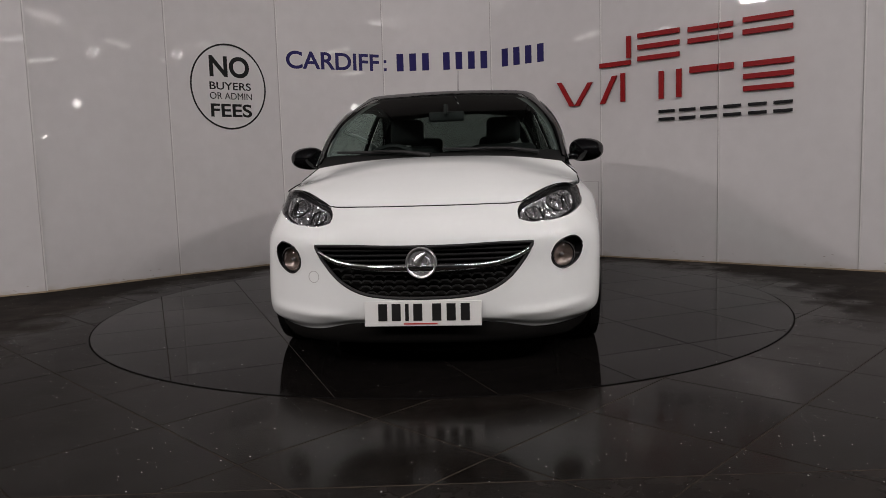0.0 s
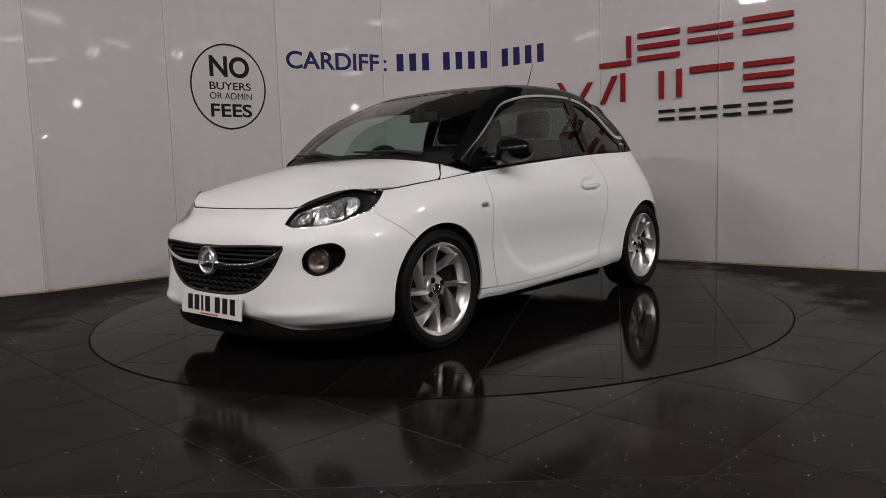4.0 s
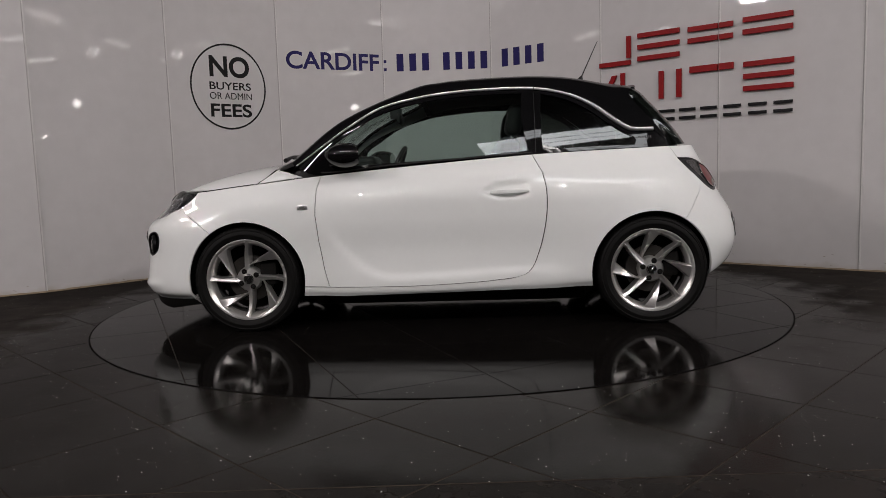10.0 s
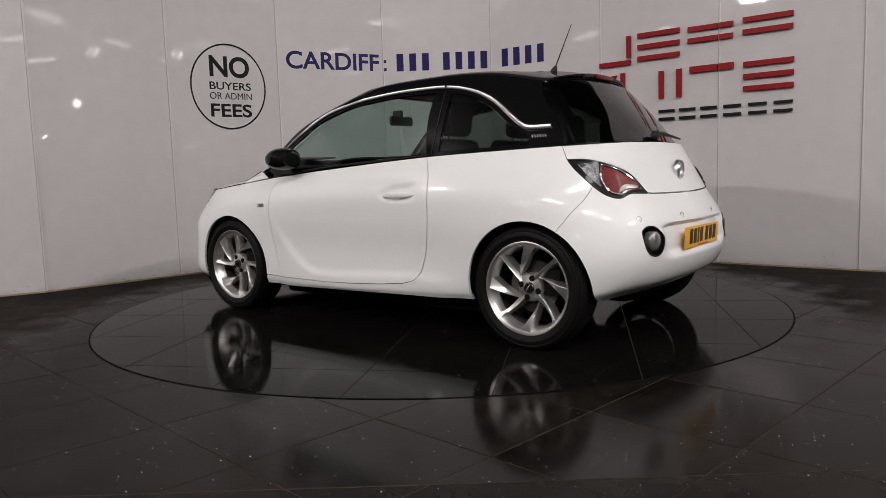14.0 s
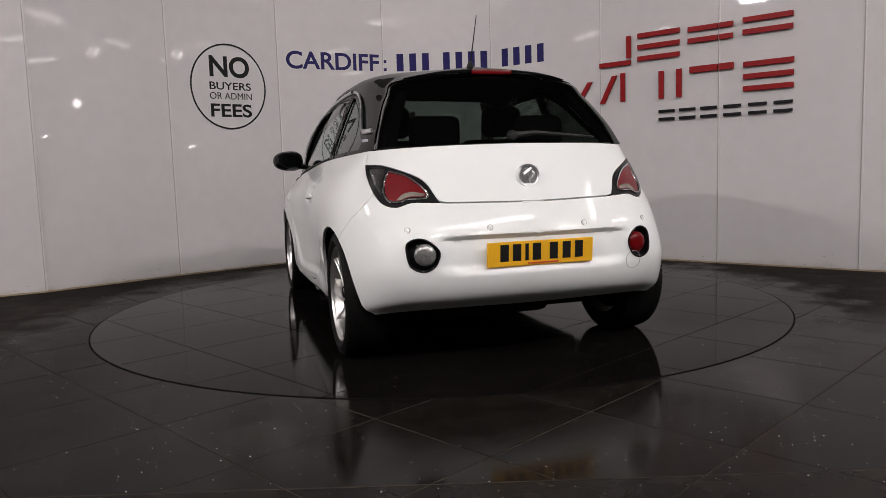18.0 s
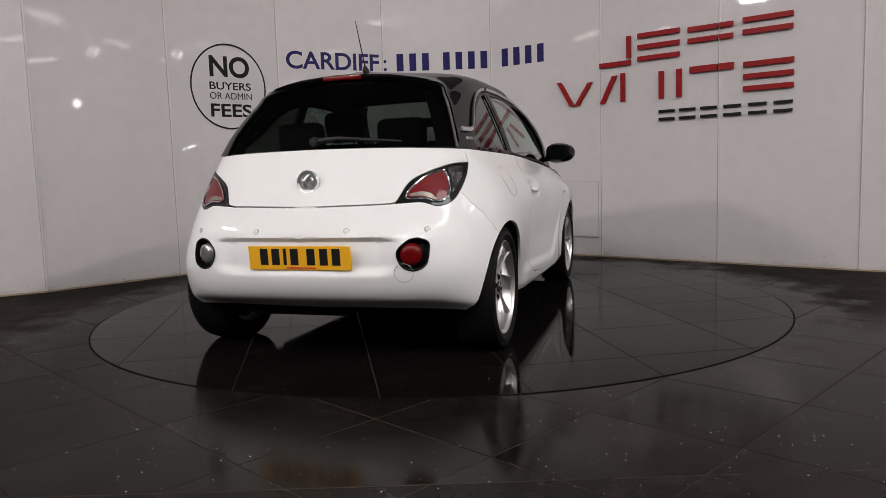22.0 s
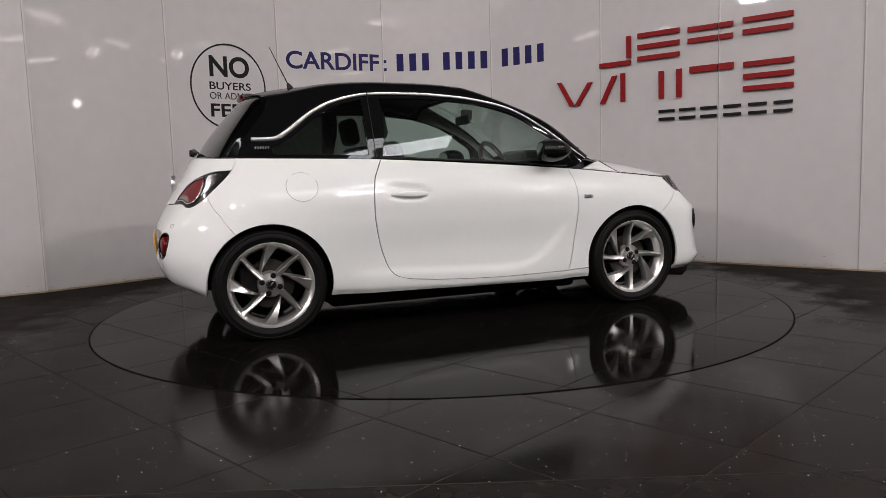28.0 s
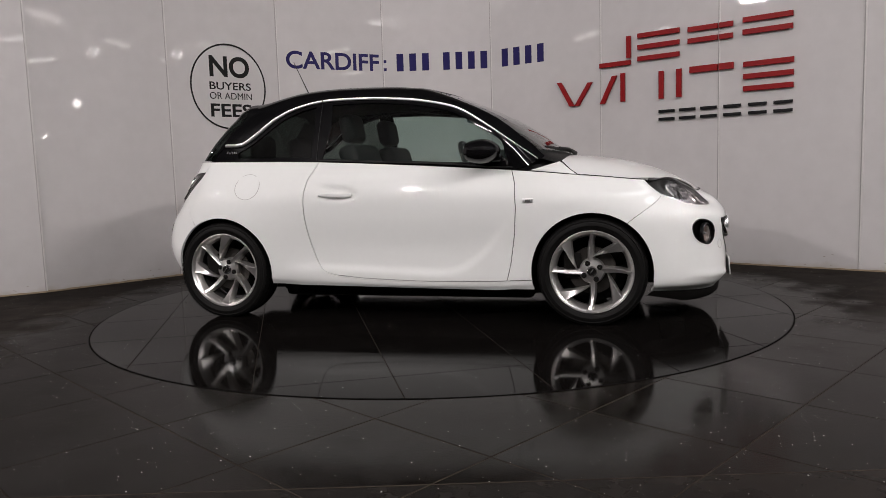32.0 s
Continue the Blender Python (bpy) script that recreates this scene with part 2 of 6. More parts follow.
M_SCREEN = glass_mat("shaded_windscreen_glass", (0.60, 0.68, 0.65))
M_GLASS_DARK = glass_mat("privacy_glass", (0.14, 0.165, 0.152))
M_LENS = glass_mat("clear_lamp_lens", (0.92, 0.92, 0.93), 0.01)
M_LAMPBLACK = node_mat("black_lamp_housing", (0.006, 0.006, 0.0065), 0.3, spec=0.1, coat=0.55, var=0.1, scale=20)
M_REFLECTOR = node_mat("lamp_reflector", (0.88, 0.88, 0.89), 0.13, metal=0.93, var=0.1, scale=30, bump=0.9, bump_scale=28)
[n for n in M_REFLECTOR.node_tree.nodes if n.type == "BUMP"][0].inputs["Distance"].default_value = 0.02
M_BADGE = node_mat("dull_badge_chrome", (0.30, 0.30, 0.305), 0.35, metal=0.6, var=0.1, scale=30)
M_RED = node_mat("red_lamp_lens", (0.13, 0.002, 0.004), 0.3, coat=0.35, var=0.35, scale=12, spec=0.2)
M_SMOKE = node_mat("smoky_clear_lamp", (0.30, 0.27, 0.23), 0.2, metal=0.5, var=0.45, scale=24, bump=0.4, bump_scale=60)
M_PILLAR = node_mat("light_grey_pillar_trim", (0.34, 0.35, 0.34), 0.8, var=0.06, scale=12, bump=0.05, bump_scale=300)
M_AMBER = node_mat("amber_lamp_bowl", (0.20, 0.160, 0.135), 0.25, metal=0.45, coat=0.4, var=0.3, scale=26, bump=0.3, bump_scale=80)
M_CLEARLAMP = node_mat("ribbed_clear_lamp", (0.36, 0.36, 0.355), 0.22, metal=0.7, var=0.4, scale=22, bump=0.4, bump_scale=90)
M_TAILBED = node_mat("smoked_lamp_reflector", (0.16, 0.155, 0.155), 0.16, metal=1.0, var=0.7, scale=16, bump=0.6, bump_scale=45)
M_SEAT = node_mat("charcoal_seat_cloth", (0.014, 0.014, 0.015), 0.85, var=0.25, scale=14, bump=0.3, bump_scale=300)
M_DASH = node_mat("soft_black_dash", (0.018, 0.018, 0.019), 0.6, var=0.15, scale=10, bump=0.1, bump_scale=300)
M_LINING = node_mat("dark_headlining", (0.02, 0.0195, 0.019), 0.9, var=0.08, scale=10)
M_PLATE_W = node_mat("white_plate", (0.72, 0.72, 0.70), 0.3, var=0.03, scale=20)
M_PLATE_Y = node_mat("yellow_plate", (0.80, 0.42, 0.02), 0.3, var=0.03, scale=20)
M_PLATE_INK = node_mat("black_plate_ink", (0.008, 0.008, 0.008), 0.4, var=0.1, scale=20)
M_PLATE_SMALL = node_mat("red_small_print", (0.5, 0.05, 0.04), 0.4, var=0.1, scale=20)


# ---- mesh helpers ----
def part(name, bm, material, parent=None, label="", smooth=True):
    me = bpy.data.meshes.new(name)
    bm.to_mesh(me)
    bm.free()
    if smooth:
        me.polygons.foreach_set("use_smooth", [True] * len(me.polygons))
        me.set_sharp_from_angle(angle=radians(38))
    me.materials.append(material)
    ob = new(name, me)
    ob.parent = parent
    if label:
        tagged(ob, label)
    return ob


def mesh_from(verts, faces):
    bm = bmesh.new()
    vs = [bm.verts.new(v) for v in verts]
    for f in faces:
        try:
            bm.faces.new([vs[i] for i in f])
        except ValueError:
            pass
    return bm


def box_bm(sx, sy, sz, bevel=0.0, m=None, seg=2):
    bm = bmesh.new()
    bmesh.ops.create_cube(bm, size=1, matrix=Matrix.Diagonal((sx, sy, sz, 1)))
    if bevel:
        bmesh.ops.bevel(bm, geom=bm.edges[:], offset=bevel, segments=seg, affect="EDGES", profile=0.5)
    if m is not None:
        bm.transform(m)
    return bm


def prism(poly, z0, z1, bevel=0.0):
    """An upright prism over a flat outline."""
    bm = bmesh.new()
    f = bm.faces.new([bm.verts.new((x, y, z0)) for x, y in poly])
    r = bmesh.ops.extrude_face_region(bm, geom=[f])
    for v in r["geom"]:
        if isinstance(v, bmesh.types.BMVert):
            v.co.z = z1
    bmesh.ops.recalc_face_normals(bm, faces=bm.faces[:])
    if bevel:
        top = [e for e in bm.edges if all(abs(v.co.z - max(z0, z1)) < 1e-6 for v in e.verts)]
        bmesh.ops.bevel(bm, geom=top, offset=bevel, segments=1, affect="EDGES")
    return bm


def lathe(profile, seg=48, axis="Y"):
    """Turns a profile of (radius, along) about an axis."""
    bm = bmesh.new()
    rings = []
    for r, h in profile:
        ring = []
        for i in range(seg):
            a = 2 * math.pi * i / seg
            c = (r * math.cos(a), h, r * math.sin(a)) if axis == "Y" else ((h, r * math.cos(a), r * math.sin(a)) if axis == "X" else (r * math.cos(a), r * math.sin(a), h))
            ring.append(bm.verts.new(c))
        rings.append(ring)
    for a, b in zip(rings, rings[1:]):
        for i in range(seg):
            j = (i + 1) % seg
            bm.faces.new((a[i], a[j], b[j], b[i]))
    bmesh.ops.recalc_face_normals(bm, faces=bm.faces[:])
    return bm


def tube(points, radius, seg=8, closed=False, flat=1.0):
    """A round bar along a line of points; flat squeezes it along its second axis."""
    bm = bmesh.new()
    pts = [Vector(p) for p in points]
    n = len(pts)
    rings = []
    ref = Vector((0, 0, 1))
    for i, p in enumerate(pts):
        a = pts[(i - 1) % n] if (closed or i) else p
        b = pts[(i + 1) % n] if (closed or i < n - 1) else p
        d = (b - a).normalized()
        s = d.cross(ref)
        if s.length < 1e-3:
            s = d.cross(Vector((1, 0, 0)))
        s.normalize()
        u = s.cross(d)
        r = radius[i] if isinstance(radius, (list, tuple)) else radius
        rings.append([bm.verts.new(p + s * (r * flat * math.cos(2 * math.pi * k / seg)) + u * (r * math.sin(2 * math.pi * k / seg))) for k in range(seg)])
    for i in range(n if closed else n - 1):
        a, b = rings[i], rings[(i + 1) % n]
        for k in range(seg):
            bm.faces.new((a[k], a[(k + 1) % seg], b[(k + 1) % seg], b[k]))
    if not closed:
        bm.faces.new(rings[0])
        bm.faces.new(rings[-1][::-1])
    bmesh.ops.recalc_face_normals(bm, faces=bm.faces[:])
    return bm


def catmull(p, t):
    """A smooth curve through the rows of p at the parameters t (0 .. len - 1)."""
    p = np.asarray(p, float)
    n = len(p)
    ext = np.vstack([2 * p[0] - p[1], p, 2 * p[-1] - p[-2]])
    i = np.clip(np.floor(t).astype(int), 0, n - 2)
    f = (t - i)[:, None]
    a, b, c, d = ext[i], ext[i + 1], ext[i + 2], ext[i + 3]
    return 0.5 * (2 * b + (c - a) * f + (2 * a - 5 * b + 4 * c - d) * f ** 2 + (3 * b - a - 3 * c + d) * f ** 3)


# ---- the place ----
WALL = [(-5.35, -0.55), (-4.30, 0.33), (-3.27, 0.97), (-2.44, 1.78), (-1.58, 2.50), (-0.55, 3.00), (0.61, 2.95), (1.62, 2.20),
        (2.49, 1.46), (3.35, 0.74), (4.25, 0.02), (5.15, -0.72)]
WALL_TOP = 3.3
HALL_X, HALL_S, HALL_N = 24.0, -28.0, 4.2


def wall_frame(i):
    """Pose on the face of wall panel i: x along the panel, y up, z out into the room."""
    a, b = Vector((*WALL[i], 0)), Vector((*WALL[i + 1], 0))
    d = (b - a).normalized()
    m = Matrix((d, Vector((0, 0, 1)), d.cross(Vector((0, 0, 1))))).transposed().to_4x4()
    m.translation = a
    return m, (b - a).length


def build_wall():
    m, n = wall_frame(0)
    root = tagged(new("wall_north"), "curved backdrop wall of glossy white sheet panels", kind="structure")
    for i in range(len(WALL) - 1):
        m, L = wall_frame(i)
        bm = box_bm(L - 0.006, WALL_TOP, 0.03, 0.002, pose(L / 2, WALL_TOP / 2 + 0.012, -0.015), 1)
        bm.transform(m)
        part("panel", bm, M_PANEL, root, smooth=False)
        # joint strip where two panels meet
        bm = box_bm(0.012, WALL_TOP, 0.006, 0.002, m @ pose(L + 0.004, WALL_TOP / 2 + 0.012, 0.003), 1)
        part("joint_strip", bm, M_STRIP, root, smooth=False)
        bm = box_bm(0.005, WALL_TOP, 0.004, 0.0, m @ pose(L - 0.006, WALL_TOP / 2 + 0.012, 0.0022), 1)
        part("joint_gap", bm, M_SEAM, root, smooth=False)
        bm = bmesh.new()
        rnd = random.Random(i)
        k = 26
        lo, hi = [], []
        for j in range(k + 1):
            x = L * j / k
            lo.append(bm.verts.new((x, 0.0, 0.005)))
            hi.append(bm.verts.new((x, 0.012 + 0.006 * rnd.random() ** 2, 0.003)))
        for j in range(k):
            bm.faces.new((lo[j], lo[j + 1], hi[j + 1], hi[j]))
        bm.transform(m)
        part("base_seal", bm, M_DIRT, root, smooth=False)


def build_scuffs():
    """Short dark scuff marks and chips along the lower wall."""
    rnd = random.Random(7)
    for i in (1, 2, 7, 8, 9):
        m, L = wall_frame(i)
        root = tagged(new("wall_scuffs"), "small dark scuff marks on the white wall panel", "scuff", "wall scuffs")
        root.matrix_basis = m
        for k in range(5):
            w, h = rnd.uniform(.008, .028), rnd.uniform(.003, .005)
            part("scuff", box_bm(w, h, .001, 0, pose(rnd.uniform(.08, L - .08), .03 + .10 * rnd.random() ** 2, .0008, 0, 0, rnd.uniform(-25, 25))), M_SCUFF, root, smooth=False)


def build_inspection_panel():
    m, L = wall_frame(6)
    root = tagged(new("inspection_panel"), "flat white inspection panel low on the wall", "panel")
    root.matrix_basis = m @ pose(L - 0.205, 0.472, 0.0)
    part("cover", box_bm(0.335, 0.555, 0.012, 0.003, pose(0, 0, 0.005), 1), M_PANEL, root, smooth=False)
    part("shadow_gap", box_bm(0.345, 0.565, 0.003, 0.0, pose(0, 0, 0.0015)), M_SEAM, root, smooth=False)


def clip_poly(poly, inside, cut):
    out = []
    for i, p in enumerate(poly):
        q = poly[(i + 1) % len(poly)]
        if inside(p):
            out.append(p)
            if not inside(q):
                out.append(cut(p, q))
        elif inside(q):
            out.append(cut(p, q))
    return out


def clip_circle(poly, r, n=120):
    for i in range(n):
        a = 2 * math.pi * (i + 0.5) / n
        c, s, h = math.cos(a), math.sin(a), r * math.cos(math.pi / n)

        def ins(p):
            return p[0] * c + p[1] * s <= h

        def cut(p, q):
            dp, dq = p[0] * c + p[1] * s - h, q[0] * c + q[1] * s - h
            f = dp / (dp - dq)
            return (p[0] + f * (q[0] - p[0]), p[1] + f * (q[1] - p[1]))
        poly = clip_poly(poly, ins, cut)
        if len(poly) < 3:
            return []
    return poly


TABLE_R = 2.222


FLOOR_JOINT = -3.02


def build_floor():
    bm = bmesh.new()
    bmesh.ops.create_grid(bm, x_segments=1, y_segments=1, size=24.0)
    bm.transform(pose(0, -19.8, -0.0010))
    root = part("floor", bm, M_GROUT, None, smooth=False)
    tagged(root, "dark polished granite showroom floor with dusty joints", kind="structure")
    a = radians(45)
    c, s = math.cos(a), math.sin(a)
    step, gap = 0.56, 0.0042
    shared = None
    near = -3.95                       # the stone ends here; worn concrete goes on under the camera
    for i in range(-16, 20):
        for j in range(-17, 20):
            # u runs along 45 degrees, v across it
            u = -1.905 + (i + 0.5) * step
            v = -2.10 + (j + 0.5) * step
            x, y = u * c - v * s, u * s + v * c
            if not (-6.4 < x < 6.4 and near - 0.40 < y < 3.2) or math.hypot(x, y) < TABLE_R - 0.42:
                continue
            lift = random.Random(i * 31 + j).uniform(-0.0004, 0.0004)
            if y < near + 0.40:
                h = (step - gap) / 2
                poly = [(x + p * c - q * s, y + p * s + q * c) for p, q in ((-h, -h), (h, -h), (h, h), (-h, h))]
                poly = clip_poly(poly, lambda p: p[1] >= near, lambda p, q: (p[0] + (q[0] - p[0]) * (near - p[1]) / (q[1] - p[1]), near))
                if len(poly) > 2:
                    part("floor_tile", prism(poly, -0.012, lift, 0.001), M_FLOOR, root, smooth=False)
                continue
            if shared is None:
                t = part("floor_tile", box_bm(step - gap, step - gap, 0.012, 0.0015, None, 1), M_FLOOR, root, smooth=False)
                shared = t.data
            else:
                t = new("floor_tile", shared)
                t.parent = root
            t.matrix_basis = pose(x, y, -0.006 + lift, 0, 0, 45)
    # a long joint runs across the stone before the turntable
    bm = box_bm(12.6, 0.006, 0.004, 0.001, pose(0, FLOOR_JOINT, -0.0012), 1)
    part("long_joint", bm, M_GROUT, root, smooth=False)
    bm = box_bm(2 * HALL_X, near - HALL_S, 0.01, 0, pose(0, (near + HALL_S) / 2 - 0.0035, -0.0058))
    tagged(part("concrete_floor", bm, M_CONCRETE, None, smooth=False), "worn dark concrete beside the stone floor", kind="structure")
    return root


def build_turntable():
    bm = bmesh.new()
    bmesh.ops.create_cone(bm, segments=160, radius1=TABLE_R, radius2=TABLE_R, depth=0.02, cap_ends=True)
    bm.transform(pose(0, 0, -0.0088))
    root = part("turntable", bm, M_GROUT, None, smooth=False)
    tagged(root, "round motorised turntable tiled in dark polished granite, flush in the floor", "turntable")
    bm = lathe([(TABLE_R - 0.0022, 0.0030), (TABLE_R - 0.0016, 0.0032), (TABLE_R, 0.0032), (TABLE_R + 0.001, 0.0012)], 160, "Z")
    part("rim_edge", bm, M_GROUT_DARK, root)
    a = radians(26.9)
    step, gap = 0.604, 0.0035
    for i in range(-4, 4):
        for j in range(-4, 4):
            u0, u1 = i * step + gap / 2, (i + 1) * step - gap / 2
            v0, v1 = j * step + gap / 2, (j + 1) * step - gap / 2
            poly = [(u0, v0), (u1, v0), (u1, v1), (u0, v1)]
            poly = clip_circle(poly, TABLE_R - 0.0024)
            if len(poly) < 3:
                continue
            bm = prism(poly, 0.0, 0.003, 0.0008)
            bm.transform(pose(0, 0, 0, 0, 0, 26.9))
            part("stone_tile", bm, M_TABLE, root, smooth=False)
    # dark slot round the table
    bm = lathe([(TABLE_R + 0.001, 0.0012), (TABLE_R + 0.0055, 0.0012)], 160, "Z")
    slot = part("turntable_slot", bm, M_GROUT_DARK, None, smooth=False)
    tagged(slot, "narrow dark slot between turntable and floor", kind="structure")
    return root


def build_hall():
    mid, deep = (HALL_S + HALL_N) / 2, HALL_N - HALL_S
    for n, (x, y, sx, sy) in {"wall_south": (0, HALL_S, 2 * HALL_X, 0.2), "wall_west": (-HALL_X + 0.1, mid, 0.2, deep), "wall_east": (HALL_X - 0.1, mid, 0.2, deep), "wall_rear": (0, HALL_N, 2 * HALL_X, 0.2)}.items():
        bm = box_bm(sx, sy, 6.4, 0, pose(x, y, 3.2))
        tagged(part(n, bm, M_HALL, None, smooth=False), "plain painted hall wall", kind="structure")
    bm = box_bm(2 * HALL_X, deep, 0.2, 0, pose(0, mid, 6.4))
    tagged(part("ceiling", bm, M_ROOF, None, smooth=False), "dark sheet roof of the hall", kind="structure")
    x, y, sx, sy, turn = ROOF_LIGHT
    rl = part("roof_light", box_bm(sx, sy, 0.03, 0, pose(0, 0, 0)), M_ROOFLIGHT, None, smooth=False)
    rl.matrix_basis = pose(x, y, 6.281, 0, 0, turn)
    tagged(rl, "translucent roof light panel letting in daylight", kind="structure")
    for k in (-1, 1):
        part("glazing_bar", box_bm(sx, 0.007, 0.010, 0, pose(0, k * sy / 6, -0.020)), M_BATTEN, rl, smooth=False)


def build_battens():
    for x, y, z, w in BATTENS:
        m = batten_pose(x, y, z)
        root = tagged(new("batten_light"), "twin-tube white fluorescent batten hung in the hall", "light", "hall lights")
        root.matrix_basis = m
        part("housing", box_bm(1.6, 0.12, 0.05, 0.006, pose(0, 0, 0.06)), M_BATTEN, root)
        for s in (-1, 1):
            part("tube", tube([(-0.74, s * 0.045, 0), (0.74, s * 0.045, 0)], 0.013, 10), M_TUBE, root)
            part("lampholder", box_bm(0.03, 0.03, 0.06, 0.004, pose(s * 0.755, 0, 0.015)), M_BATTEN, root)
        inv = m.inverted()
        for s in (-1, 1):
            p = m @ Vector((0.6 * s, 0, 0.08))
            bm = tube([p, (p.x, p.y, 6.32)], 0.006, 6)
            bm.transform(inv)
            part("hanger", bm, M_STAND, root)


def build_far_lights():
    """Small lights further off in the hall; the glossy panels mirror them."""
    # first three are added; their glints stand for light bounced off the car
    for x, y, z, yaw, tilt in ((11.74, -4.3, 2.02, 90, 6), (11.74, -5.7, 1.86, 90, -12), (11.74, -7.4, 2.2, 90, -16), (-11.74, -8.6, 1.18, 90, 8), (11.74, -9.6, 2.5, 90, 5)):
        root = tagged(new("strip_light"), "short fluorescent strip light added low in the hall to glint in the panels", "light", "strip lights")
        root.matrix_basis = pose(x, y, z, 0, 0, yaw) @ pose(0, 0, 0, 0, tilt, 0)
        part("housing", box_bm(0.62, 0.10, 0.06, 0.008, pose(0, 0, 0)), M_BATTEN, root)
        part("tube", tube([(-0.28, 0.075 if x > 0 else -0.075, 0), (0.28, 0.075 if x > 0 else -0.075, 0)], 0.016, 10), M_GLOBE, root)
        inv = root.matrix_basis.inverted()
        for k in (-1, 1):
            p = root.matrix_basis @ Vector((0.25 * k, 0, 0.03))
            bm = tube([p, (p.x, p.y, 6.32)], 0.006, 6)
            bm.transform(inv)
            part("hanger", bm, M_STAND, root)
    for x, y, z in ((10.3, -5.6, 3.0), (10.2, -8.0, 3.0)):
        root = tagged(new("pendant_light"), "white globe pendant hung on a cord in the hall", "light", "pendants")
        root.matrix_basis = pose(x, y, z)
        bm = bmesh.new()
        bmesh.ops.create_uvsphere(bm, u_segments=20, v_segments=12, radius=0.11)
        part("globe", bm, M_GLOBE, root)
        part("cord", tube([(0, 0, 0.1), (0, 0, 6.32 - z)], 0.006, 6), M_STAND, root)
    for x, y, z, yaw in ((8.5, -4.2, 4.0, -31), (2.35, -6.15, 6.1, -8), (6.7, -3.25, 6.1, -54)):
        root = tagged(new("ceiling_batten"), "twin-tube fluorescent batten hung level in the hall", "light", "hall lights")
        root.matrix_basis = pose(x, y, z, 0, 0, yaw)
        part("housing", box_bm(1.6, 0.12, 0.05, 0.006, pose(0, 0, 0.06)), M_BATTEN, root)
        for s in (-1, 1):
            part("tube", tube([(-0.74, s * 0.09, 0), (0.74, s * 0.09, 0)], 0.013 if z < 5 else 0.026, 10), M_GLOBE if z < 5 else M_TUBE, root)
            part("hanger", tube([(s * 0.6, 0, 0.08), (s * 0.6, 0, 6.32 - z)], 0.006, 6), M_STAND, root)


def build_batten_rows():
    """Level twin-tube battens in rows, all through the deep part of the hall."""
    first = tagged(new("row_batten"), "twin-tube fluorescent batten in a row under the hall roof", "light", "batten rows")
    part("housing", box_bm(1.6, 0.14, 0.05, 0.006, pose(0, 0, 0.06)), M_BATTEN, first)
    for k in (-1, 1):
        part("tube", tube([(-0.74, k * 0.09, 0), (0.74, k * 0.09, 0)], 0.017, 8), M_ROWTUBE, first)
        part("hanger", tube([(k * 0.6, 0, 0.08), (k * 0.6, 0, 1.30)], 0.006, 6), M_STAND, first)
    places = [(x, y, 90) for y in (-9.6, -13.2, -17.0, -21.0) for x in np.arange(-6.6, 18, 4.4)]
    places += [(k * x, y, 0) for k, rows in ((1, (9.2, 13.0, 16.8)), (-1, (9.2, 13.0))) for x in rows for y in (-5.6, -1.2)]
    first.matrix_basis = pose(places[0][0], places[0][1], 5.0, 0, 0, places[0][2])
    for x, y, yaw in places[1:]:
        copy_thing(first, pose(x, y, 5.0, 0, 0, yaw))


build_wall()
build_inspection_panel()
build_scuffs()
floor = build_floor()
turntable = build_turntable()
build_hall()
build_battens()
build_far_lights()
build_batten_rows()


